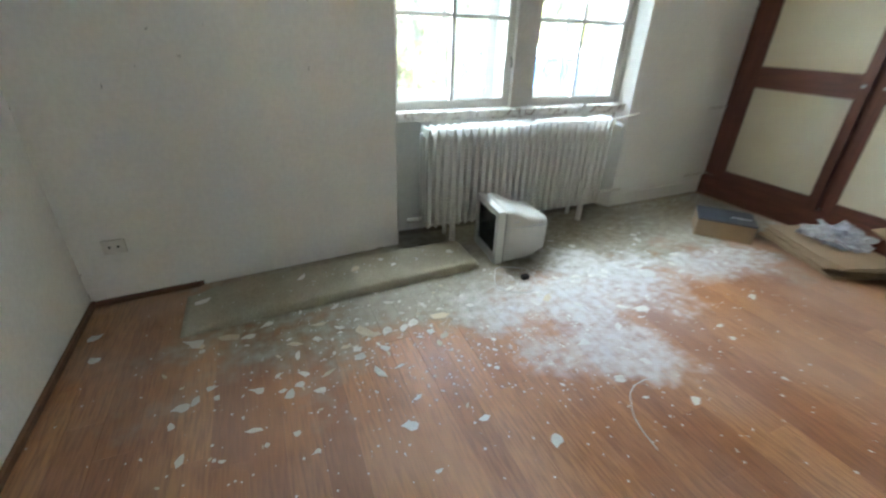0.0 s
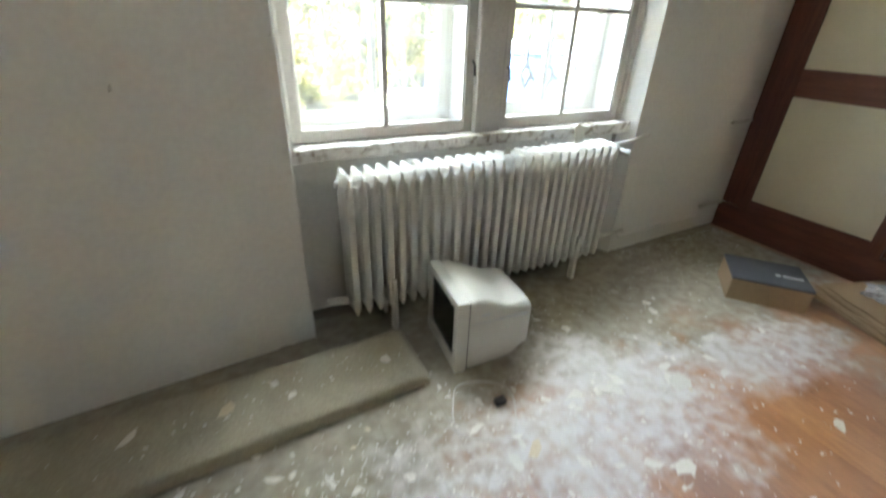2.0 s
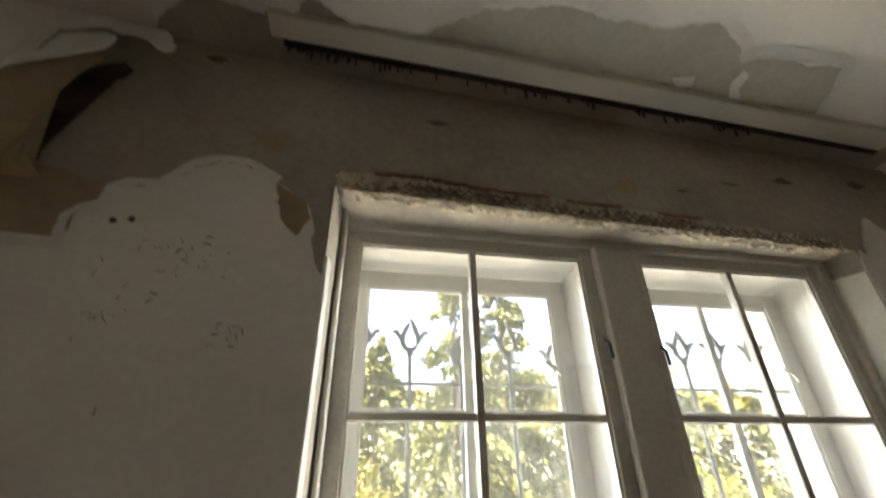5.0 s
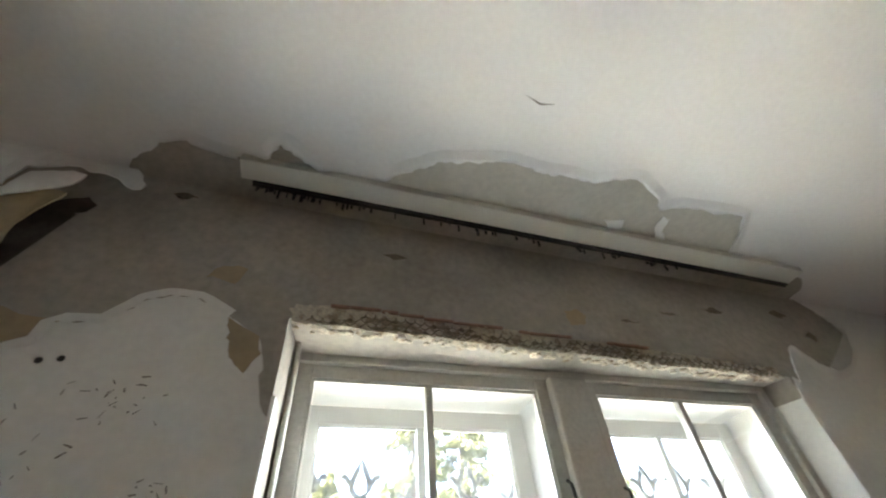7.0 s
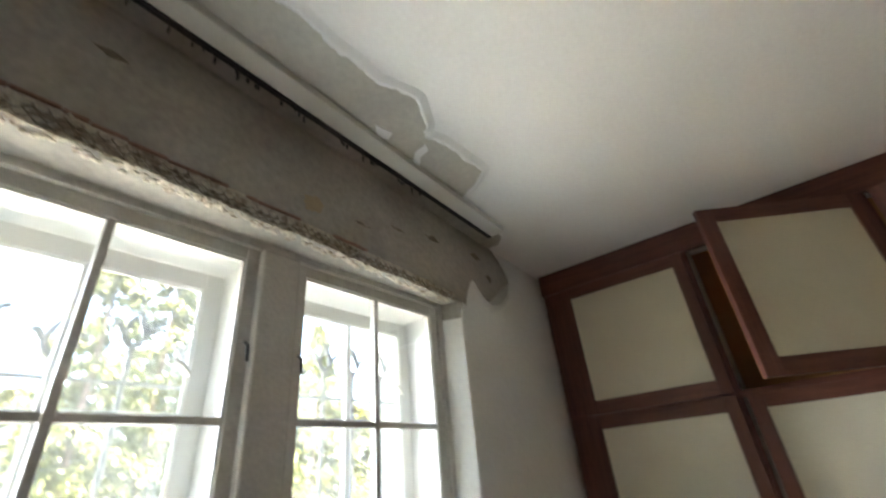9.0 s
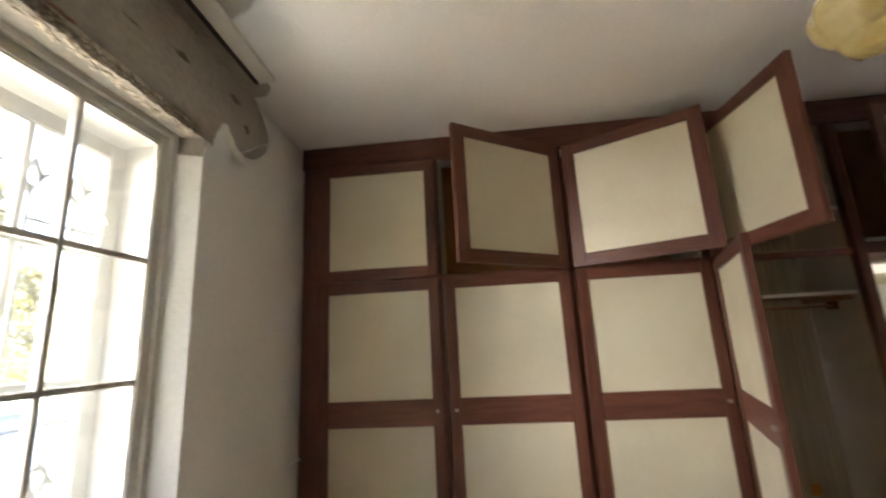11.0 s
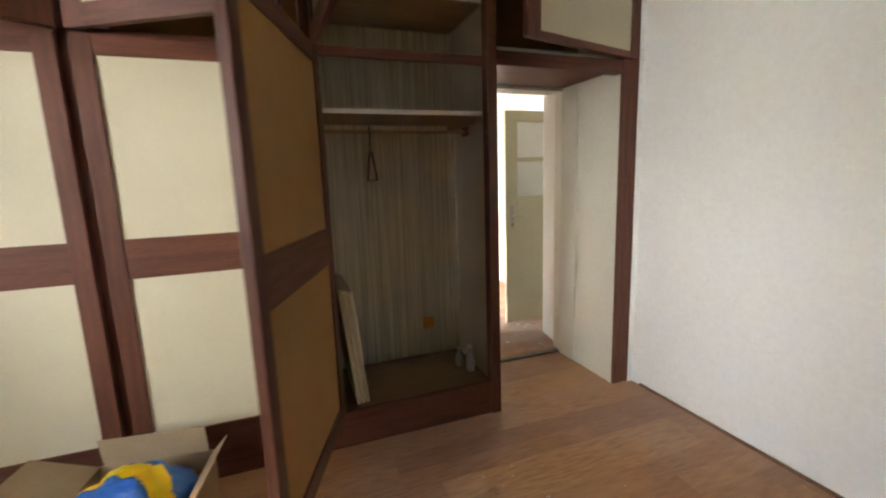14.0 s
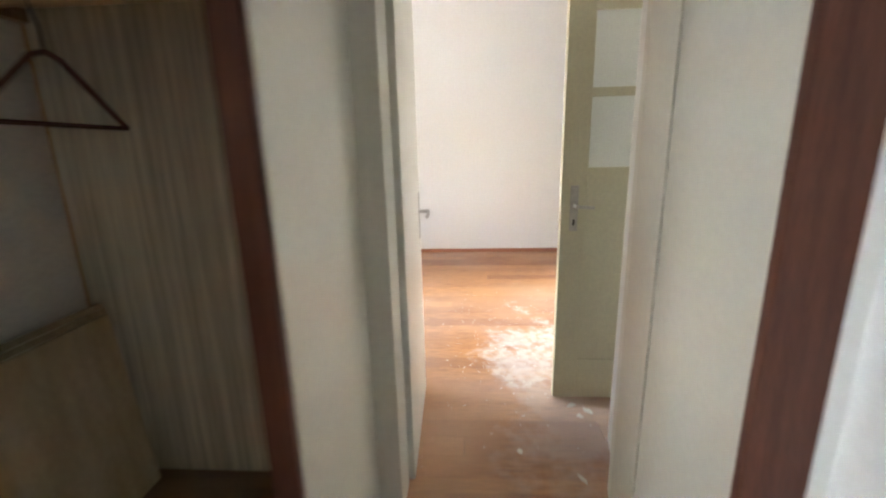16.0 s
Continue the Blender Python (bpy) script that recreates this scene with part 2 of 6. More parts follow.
FACADE = material("house_render", (0.60, 0.57, 0.50), 0.9, (0.52, 0.49, 0.42), 1.2, 0.6, 30, 0.08, 0.3)
TARP = material("blue_tarp", (0.002, 0.020, 0.10), 0.5, (0.006, 0.042, 0.15), 3, 0.7, 20, 0.1, 0.3, bump_size=0.02)
TARP_TOP = material("pale_tarp_top", (0.2, 0.28, 0.30), 0.5, (0.16, 0.24, 0.28), 3, 0.6, 20, 0.1, 0.2)
AMBER = material("amber_lamp_glass", (0.78, 0.58, 0.22), 0.12, (0.84, 0.70, 0.38), 9, 0.7, 30, 0.1, 0.4, bump_size=0.01)
AMBER.node_tree.nodes["Principled BSDF"].inputs["Transmission Weight"].default_value = 0.55
# dust here sets how much hazy glare is laid over the view
GLASS = glass_material("window_glass", dust=0.006)
DUST_VEIL_GLASS = glass_material("dust_veil_window_glass", dust=0.02)


def plastic_film():
    m = bpy.data.materials.new("clear_plastic_film")
    m.use_nodes = True
    n, l = m.node_tree.nodes, m.node_tree.links
    b = n["Principled BSDF"]
    b.inputs["Base Color"].default_value = (0.72, 0.74, 0.78, 1)
    b.inputs["Roughness"].default_value = 0.25
    clear, mix = n.new("ShaderNodeBsdfTransparent"), n.new("ShaderNodeMixShader")
    noise_tex = n.new("ShaderNodeTexNoise")
    noise_tex.inputs["Scale"].default_value = 9.0
    ramp = n.new("ShaderNodeMapRange")
    ramp.inputs["To Min"].default_value, ramp.inputs["To Max"].default_value = 0.15, 0.65
    l.new(noise_tex.outputs["Fac"], ramp.inputs["Value"])
    l.new(ramp.outputs[0], mix.inputs["Fac"])
    l.new(clear.outputs[0], mix.inputs[1])
    l.new(b.outputs[0], mix.inputs[2])
    l.new(mix.outputs[0], n["Material Output"].inputs["Surface"])
    return m


FILM = plastic_film()


def floor_material():
    """Red-brown stained boards under drifts of grey and white plaster dust."""
    m = bpy.data.materials.new("dusty_boards")
    m.use_nodes = True
    n, l = m.node_tree.nodes, m.node_tree.links
    bsdf = n["Principled BSDF"]
    geo, info = n.new("ShaderNodeNewGeometry"), n.new("ShaderNodeObjectInfo")
    pos = geo.outputs["Position"]

    def tex(scale, stretch=(1, 1, 1), detail=5.0, offset=False):
        mp = n.new("ShaderNodeMapping")
        mp.inputs["Scale"].default_value = stretch
        l.new(pos, mp.inputs["Vector"])
        v = mp.outputs[0]
        if offset:
            a = n.new("ShaderNodeVectorMath")
            a.operation = "MULTIPLY_ADD"
            c = n.new("ShaderNodeCombineXYZ")
            l.new(info.outputs["Random"], c.inputs[0])
            l.new(info.outputs["Random"], c.inputs[1])
            l.new(c.outputs[0], a.inputs[0])
            a.inputs[1].default_value = (40, 70, 0)
            l.new(v, a.inputs[2])
            v = a.outputs[0]
        t = n.new("ShaderNodeTexNoise")
        t.inputs["Scale"].default_value, t.inputs["Detail"].default_value = scale, detail
        l.new(v, t.inputs["Vector"])
        return t.outputs["Fac"]

    def ranged(v, a, b, lo=0.0, hi=1.0):
        r = n.new("ShaderNodeMapRange")
        for key, x in (("From Min", a), ("From Max", b), ("To Min", lo), ("To Max", hi)):
            r.inputs[key].default_value = x
        l.new(v, r.inputs["Value"])
        return r.outputs[0]

    def calc(op, a, b):
        k = n.new("ShaderNodeMath")
        k.operation = op
        for i, x in enumerate((a, b)):
            if isinstance(x, (int, float)):
                k.inputs[i].default_value = x
            else:
                l.new(x, k.inputs[i])
        return k.outputs[0]

    def blend(f, a, b):
        x = n.new("ShaderNodeMix")
        x.data_type = "RGBA"
        l.new(f, x.inputs["Factor"])
        for key, c in (("A", a), ("B", b)):
            if isinstance(c, tuple):
                x.inputs[key].default_value = (*c, 1)
            else:
                l.new(c, x.inputs[key])
        return x.outputs["Result"]

    def drift(x, y, rx, ry):
        """A soft-edged heap about a place, ragged by noise."""
        mp = n.new("ShaderNodeVectorMath")
        mp.operation = "SUBTRACT"
        l.new(pos, mp.inputs[0])
        mp.inputs[1].default_value = (x, y, 0)
        sc = n.new("ShaderNodeVectorMath")
        sc.operation = "MULTIPLY"
        l.new(mp.outputs[0], sc.inputs[0])
        sc.inputs[1].default_value = (1 / rx, 1 / ry, 0)
        ln = n.new("ShaderNodeVectorMath")
        ln.operation = "LENGTH"
        l.new(sc.outputs[0], ln.inputs[0])
        return calc("SUBTRACT", 1.0, ln.outputs["Value"])

    grain = tex(9, (9, 0.9, 1), 6, True)
    base = blend(ranged(info.outputs["Random"], 0, 1), (0.34, 0.135, 0.060), (0.55, 0.265, 0.110))
    base = blend(ranged(grain, 0.4, 0.7, 0, 0.6), base, (0.17, 0.06, 0.032))
    worn = ranged(tex(1.1, (1, 0.6, 1), 4), 0.50, 0.62, 0, 0.65)
    base = blend(worn, base, (0.52, 0.27, 0.13))
    sep = n.new("ShaderNodeSeparateXYZ")
    l.new(pos, sep.inputs[0])
    ragged = tex(2.2, (1, 1, 1), 7)
    spot = tex(16, (1, 1, 1), 6)
    edge = calc("ADD", calc("MULTIPLY", ranged(ragged, 0.25, 0.75, -1, 1), 0.45), calc("MULTIPLY", ranged(spot, 0.3, 0.7, -1, 1), 0.10))
    near_wall = ranged(calc("ADD", calc("SUBTRACT", sep.outputs["Y"], 1.88), edge), -0.2, 0.28, 0, 0.97)
    not_left = ranged(calc("ADD", sep.outputs["X"], edge), -0.1, 0.35, 0.2, 1)
    inside = ranged(sep.outputs["X"], 4.70, 4.78, 1, 0)
    grey = calc("MULTIPLY", calc("MULTIPLY", near_wall, not_left), inside)
    doorway = ranged(calc("ADD", drift(5.95, -1.85, 0.75, 0.55), calc("MULTIPLY", edge, 1.2)), 0.05, 0.6, 0, 0.5)
    base = blend(grey, base, blend(ranged(spot, 0.35, 0.65), (0.27, 0.245, 0.18), (0.40, 0.37, 0.29)))
    white = ranged(calc("ADD", drift(2.40, 1.88, 0.95, 0.55), calc("MULTIPLY", edge, 0.9)), 0.05, 0.5, 0, 0.9)
    white2 = ranged(calc("ADD", drift(2.12, 1.42, 0.55, 0.42), calc("MULTIPLY", edge, 1.1)), 0.1, 0.6, 0, 0.85)
    white3 = ranged(calc("ADD", drift(3.45, 1.86, 0.75, 0.30), calc("MULTIPLY", edge, 0.8)), 0.1, 0.6, 0, 0.8)
    white4 = ranged(calc("ADD", drift(6.85, -1.66, 0.85, 0.36), calc("MULTIPLY", edge, 1.7)), 0.25, 0.65, 0, 0.65)
    dust = calc("MAXIMUM", calc("MAXIMUM", white, white2), calc("MAXIMUM", white3, white4))
    dust = calc("MULTIPLY", dust, ranged(spot, 0.28, 0.6, 0.45, 1))
    film = ranged(tex(0.9, (1, 1, 1), 6), 0.4, 0.7, 0, 0.22)
    dust = calc("MAXIMUM", calc("MAXIMUM", dust, film), calc("MULTIPLY", doorway, 0.8))
    colour = blend(dust, base, (0.68, 0.67, 0.66))
    l.new(colour, bsdf.inputs["Base Color"])
    bsdf.inputs["Specular IOR Level"].default_value = 0.35
    l.new(calc("MAXIMUM", ranged(dust, 0, 0.6, 0.46, 0.9), ranged(grey, 0, 0.6, 0.4, 0.95)), bsdf.inputs["Roughness"])
    b = n.new("ShaderNodeBump")
    b.inputs["Strength"].default_value, b.inputs["Distance"].default_value = 0.3, 0.004
    l.new(calc("ADD", grain, calc("MULTIPLY", spot, calc("ADD", dust, grey))), b.inputs["Height"])
    l.new(b.outputs["Normal"], bsdf.inputs["Normal"])
    return m


BOARDS = floor_material()

# ---- mesh helpers ----


def link_mesh(name, bm, mat, smooth=False):
    me = bpy.data.meshes.new(name)
    bm.normal_update()
    bm.to_mesh(me)
    bm.free()
    if smooth:
        for p in me.polygons:
            p.use_smooth = True
    me.materials.append(mat)
    return new(name, me)


def part(name, bm, mat, parent, label="", smooth=False):
    ob = link_mesh(name, bm, mat, smooth)
    ob.parent = parent
    if label:
        ob["label"] = label
    return ob


def thing(name, label, category, group="", at=None):
    ob = new(name)
    ob.empty_display_size = 0.1
    if at is not None:
        ob.matrix_world = at
    return tagged(ob, label, category, group)


def block(x0, x1, y0, y1, z0, z1, bevel=0.0, bm=None):
    own = bmesh.new()
    bmesh.ops.create_cube(own, size=1)
    for v in own.verts:
        v.co = Vector((x0 + (v.co.x + 0.5) * (x1 - x0), y0 + (v.co.y + 0.5) * (y1 - y0), z0 + (v.co.z + 0.5) * (z1 - z0)))
    if bevel:
        bmesh.ops.bevel(own, geom=own.edges[:], offset=bevel, segments=2, profile=0.6, affect="EDGES")
    if bm is None:
        return own
    me = bpy.data.meshes.new("tmp")
    own.to_mesh(me)
    own.free()
    bm.from_mesh(me)
    bpy.data.meshes.remove(me)
    return bm


def prism(outline, z0, z1):
    """An upright prism over an outline of (x, y)."""
    bm = bmesh.new()
    low = [bm.verts.new((x, y, z0)) for x, y in outline]
    high = [bm.verts.new((x, y, z1)) for x, y in outline]
    bm.faces.new(low[::-1])
    bm.faces.new(high)
    for i in range(len(outline)):
        j = (i + 1) % len(outline)
        bm.faces.new((low[i], low[j], high[j], high[i]))
    bmesh.ops.recalc_face_normals(bm, faces=bm.faces[:])
    return bm


def tube(points, radius, sides=8, bm=None, caps=True, taper=1.0):
    """A round bar through points."""
    bm = bm or bmesh.new()
    pts = [Vector(p) for p in points]
    rings = []
    for i, p in enumerate(pts):
        d = (pts[min(i + 1, len(pts) - 1)] - pts[max(i - 1, 0)]).normalized()
        up = Vector((0, 0, 1)) if abs(d.z) < 0.9 else Vector((1, 0, 0))
        a = d.cross(up).normalized()
        b = d.cross(a).normalized()
        r = radius * (1 + (taper - 1) * i / max(1, len(pts) - 1))
        rings.append([bm.verts.new(p + (a * math.cos(2 * math.pi * k / sides) + b * math.sin(2 * math.pi * k / sides)) * r) for k in range(sides)])
    for q, s in zip(rings, rings[1:]):
        for k in range(sides):
            bm.faces.new((q[k], q[(k + 1) % sides], s[(k + 1) % sides], s[k]))
    if caps:
        bm.faces.new(rings[0])
        bm.faces.new(rings[-1][::-1])
    bmesh.ops.recalc_face_normals(bm, faces=bm.faces[:])
    return bm


def rough_outline(points, step, jitter, seed):
    """Points of a closed outline, made finer and ragged."""
    rnd = random.Random(seed)
    out = []
    for (x0, y0), (x1, y1) in zip(points, points[1:] + points[:1]):
        k = max(1, int(math.hypot(x1 - x0, y1 - y0) / step))
        for i in range(k):
            f = i / k
            jx, jy = (rnd.uniform(-jitter, jitter), rnd.uniform(-jitter, jitter)) if i else (0, 0)
            out.append((x0 + (x1 - x0) * f + jx, y0 + (y1 - y0) * f + jy))
    return out


def sheet(outline, place, thick):
    """A thin plate over a flat outline; place(u, v, d) gives the point at depth d."""
    bm = bmesh.new()
    front = [bm.verts.new(place(u, v, thick)) for u, v in outline]
    back = [bm.verts.new(place(u, v, 0)) for u, v in outline]
    bm.faces.new(front)
    for i in range(len(outline)):
        j = (i + 1) % len(outline)
        bm.faces.new((front[i], front[j], back[j], back[i]))
    bmesh.ops.triangulate(bm, faces=[f for f in bm.faces if len(f.verts) > 4])
    bmesh.ops.recalc_face_normals(bm, faces=bm.faces[:])
    return bm


def structure(name, bm, mat, label, category):
    return tagged(link_mesh(name, bm, mat), label, category, kind="structure")


# ---- plan ----
LEFT, SOUTH, FRONT, CEILING = -0.46, -1.985, 4.75, 3.24
OUT = 3.62            # outer face of the window wall
WIN_Y = 3.145         # face of the inner sashes
SILL, HEAD = 0.90, 2.72
OPEN_L, OPEN_R = 1.385, 3.53
CLOSET_BACK = 5.36


def wall_y(x):
    return 2.911 - (OPEN_L - x) * 0.095 if x < OPEN_L else 2.842 + 0.05 * x


# window wall in four pieces round the opening
window_wall = structure("wall_north", prism([(LEFT - 0.3, wall_y(LEFT)), (OPEN_L, wall_y(OPEN_L)), (OPEN_L + 0.03, WIN_Y - 0.02), (OPEN_L + 0.03, OUT), (LEFT - 0.3, OUT)], -0.4, CEILING + 0.2), BARE_PLASTER,
                        "bare grey plaster window wall under peeling paint", "wall")
part("wall_right", prism([(OPEN_R, wall_y(OPEN_R)), (5.84, wall_y(5.84)), (5.84, OUT), (OPEN_R - 0.05, OUT), (OPEN_R - 0.05, WIN_Y - 0.02)], -0.4, CEILING + 0.2), BARE_PLASTER, window_wall)
part("lintel", prism([(OPEN_L, wall_y(OPEN_L)), (OPEN_R, wall_y(OPEN_R)), (OPEN_R - 0.05, OUT), (OPEN_L + 0.03, OUT)], HEAD, CEILING + 0.2), BARE_PLASTER, window_wall)
part("niche_back", block(OPEN_L + 0.03, OPEN_R - 0.05, 3.17, OUT, -0.4, SILL - 0.03), WHITE_WALL, window_wall, "white painted back of the radiator niche")

structure("wall_west", block(LEFT - 0.3, LEFT, SOUTH - 0.3, wall_y(LEFT), -0.4, CEILING + 0.2), WHITE_WALL, "plain white painted side wall", "wall")
structure("wall_south", block(LEFT - 0.3, 4.74, SOUTH - 0.3, SOUTH, -0.4, CEILING + 0.2), SOUTH_WALL, "smooth white painted wall", "wall")
ceiling = structure("ceiling", block(LEFT - 0.3, 5.84, SOUTH - 0.3, OUT, CEILING, CEILING + 0.2), CEILING_PAINT, "white painted ceiling with peeled patches", "ceiling")
floor = structure("floor", block(LEFT - 0.3, 6.2, SOUTH - 0.3, OUT, -0.4, -0.018), STONE_SILL, "red-brown wooden board floor strewn with plaster dust", "floor")

# thick wall behind the wardrobe, with the doorway to the far room
DOOR_N, DOOR_S = -1.04, -1.83
back_wall = structure("wall_east", block(5.40, 5.84, -0.98, wall_y(5.4), -0.4, CEILING + 0.2), SOUTH_WALL, "thick white wall with a doorway", "wall")
part("wall_beside_door", prism([(5.40, -2.75), (5.84, -2.75), (5.84, -1.965), (5.52, -1.90), (5.40, -1.90)], -0.4, CEILING + 0.2), SOUTH_WALL, back_wall)
part("wall_over_door", block(5.40, 5.84, -1.90, -0.98, 2.16, CEILING + 0.2), SOUTH_WALL, back_wall)
passage = structure("passage_lining", block(4.766, 5.38, -1.95, -1.8235, 0, 2.2), PASSAGE_PAINT, "cream gloss-painted lining of a door passage", "wall")
part("lining_side", block(4.762, 5.38, -0.952, -0.9455, 0, 2.2), PASSAGE_PAINT, passage)
part("lining_top", block(4.82, 5.38, -1.95, -0.93, 2.165, 2.2), PASSAGE_PAINT, passage)
structure("wall_passage_south", block(4.74, 5.40, -2.3, -1.95, -0.4, CEILING + 0.2), SOUTH_WALL, "white wall closing the passage", "wall")

# far room
structure("far_wall_east", block(9.5, 9.7, -2.7, 1.9, -0.4, 3.3), SOUTH_WALL, "bright white wall of the far room", "wall")
structure("far_wall_south", block(5.84, 9.5, -2.7, -2.47, -0.4, 3.3), SOUTH_WALL, "bright white side wall of the far room", "wall")
# unseen wall; its opening is assumed and sized for the room's brightness
far_north = structure("far_wall_north", block(5.84, 7.35, 1.6, 1.9, -0.4, 3.3), SOUTH_WALL, "white window wall of the far room", "wall")
part("wall_right", block(8.55, 9.5, 1.6, 1.9, -0.4, 3.3), SOUTH_WALL, far_north)
part("wall_below_window", block(7.35, 8.55, 1.6, 1.9, -0.4, 1.0), SOUTH_WALL, far_north)
part("wall_above_window", block(7.35, 8.55, 1.6, 1.9, 2.2, 3.3), SOUTH_WALL, far_north)
structure("far_ceiling", block(5.84, 9.7, -2.7, 1.9, 3.2, 3.3), CEILING_PAINT, "white ceiling of the far room", "ceiling")
structure("far_subfloor", block(6.2, 9.7, -2.7, 1.9, -0.4, -0.018), STONE_SILL, "red-brown boards of the far room", "floor")

# ---- paint skins and peeled patches ----


def on_wall(off=0.0):
    return lambda u, v, d: (u, wall_y(u) - off - d, v)


def paint_skin(name, outline, mat, label, thick=0.004, off=0.0, seed=1, jitter=0.006, step=0.035, parent=None):
    bm = sheet(rough_outline(outline, step, jitter, seed), on_wall(off), thick)
    return part(name, bm, mat, parent or window_wall, label)


paint_skin("paint_skin", [(LEFT, 0.0), (1.384, 0.0), (1.384, 2.40), (1.350, 2.43), (1.340, 2.555), (1.314, 2.633), (1.216, 2.688), (1.128, 2.735), (1.05, 2.734), (0.996, 2.707), (0.926, 2.615),
                          (0.828, 2.602), (0.822, 2.536), (0.76, 2.499), (0.764, 2.401), (0.647, 2.40), (0.3, 2.43), (0.05, 2.38), (LEFT, 2.41)], WHITE_WALL, "white wall paint with a torn upper edge", 0.005, seed=3, step=0.018, jitter=0.007)
paint_skin("paint_skin", [(OPEN_R, 0.0), (4.9, 0.0), (4.9, CEILING), (4.02, CEILING), (4.08, 3.20), (4.16, 3.13), (4.21, 3.05), (4.15, 2.93), (4.06, 2.85), (3.98, 2.80), (3.87, 2.765),
                          (3.78, 2.80), (3.72, 2.85), (3.69, 2.90), (3.66, 2.87), (3.60, 2.76), (3.58, 2.70), (3.55, 2.72), (OPEN_R, 2.66)], WHITE_WALL, "white wall paint with a torn edge", 0.006, seed=5, step=0.018, jitter=0.008)
paint_skin("old_paint_patch", [(0.15, 2.36), (0.80, 2.36), (0.86, 2.47), (0.90, 2.56), (0.84, 2.612), (0.77, 2.60), (0.71, 2.63), (0.64, 2.63), (0.15, 2.75)], TAN_PAINT, "tan older paint layer", 0.002, seed=7, step=0.02)
paint_skin("old_paint_patch", [(1.215, 2.685), (1.314, 2.636), (1.33, 2.58), (1.297, 2.515), (1.25, 2.56)], TAN_PAINT, "tan older paint layer", 0.0072, seed=8, step=0.015)
paint_skin("old_paint_patch", [(1.115, 2.827), (1.15, 2.88), (1.19, 2.893), (1.225, 2.885), (1.20, 2.817), (1.16, 2.832)], TAN_PAINT, "tan older paint layer", 0.002, seed=9, step=0.015)
paint_skin("old_paint_patch", [(2.43, 2.91), (2.50, 2.93), (2.535, 2.90), (2.52, 2.862), (2.444, 2.844)], TAN_PAINT, "tan older paint layer", 0.002, seed=10, step=0.015)
for u_, v_, w_, h_, sd in ((3.00, 2.985, 0.10, 0.018, 12), (2.76, 2.905, 0.10, 0.012, 14), (3.30, 3.05, 0.16, 0.03, 15), (1.72, 3.06, 0.10, 0.025, 16), (3.78, 3.10, 0.13, 0.05, 17), (3.92, 2.98, 0.07, 0.06, 18), (0.95, 3.17, 0.08, 0.03, 19)):
    paint_skin("damp_stain", [(u_ - w_ / 2, v_), (u_, v_ + h_ * 0.6), (u_ + w_ / 2, v_ + h_ * 0.1), (u_ + w_ * 0.1, v_ - h_ * 0.5)], DAMP, "brown damp stain", 0.0015, seed=sd, step=0.015, jitter=0.009)


def wall_rim(points, seed, rise):
    """The curled lip of torn wall paint along an open line of (x, z)."""
    rnd = random.Random(seed)
    fine = []
    for (x0, z0), (x1, z1) in zip(points, points[1:]):
        k = max(1, int(math.hypot(x1 - x0, z1 - z0) / 0.015))
        fine += [(x0 + (x1 - x0) * i / k, z0 + (z1 - z0) * i / k, z0 - z1, x1 - x0) for i in range(k)]
    bm = bmesh.new()
    rows = []
    for i, (x, z, nx, nz) in enumerate(fine):
        ln = math.hypot(nx, nz) or 1
        nx, nz = nx / ln, nz / ln
        lift = rise * (0.35 + 0.9 * abs(noise.noise(Vector((x * 7, z * 7, seed))))) * min(1, i / 3, (len(fine) - 1 - i) / 3)
        j = rnd.uniform(-0.004, 0.004)
        rows.append([bm.verts.new((x - nx * 0.03, wall_y(x) - 0.0055, z - nz * 0.03)), bm.verts.new((x - nx * 0.010, wall_y(x) - 0.007 - lift * 0.4, z - nz * 0.010)),
                     bm.verts.new((x + nx * (0.004 + j), wall_y(x) - 0.008 - lift, z + nz * (0.004 + j))), bm.verts.new((x + nx * (0.003 + j), wall_y(x) - 0.006 - lift, z + nz * (0.003 + j)))])
    for q, r in zip(rows, rows[1:]):
        for k in range(3):
            bm.faces.new((q[k], q[k + 1], r[k + 1], r[k]))
    return bm


part("torn_edge", wall_rim([(0.62, 2.40), (0.764, 2.401), (0.76, 2.499), (0.822, 2.536), (0.828, 2.602), (0.926, 2.615), (0.996, 2.707), (1.05, 2.734), (1.128, 2.735), (1.216, 2.688)][::-1], 3, 0.010), WHITE_WALL, window_wall, "curled edge of torn paint")
part("torn_edge", wall_rim([(4.08, 3.20), (4.16, 3.13), (4.21, 3.05), (4.15, 2.93), (4.06, 2.85), (3.98, 2.80), (3.87, 2.765), (3.78, 2.80), (3.72, 2.85), (3.69, 2.90)][::-1], 6, 0.030), WHITE_WALL, window_wall, "curled edge of torn paint")


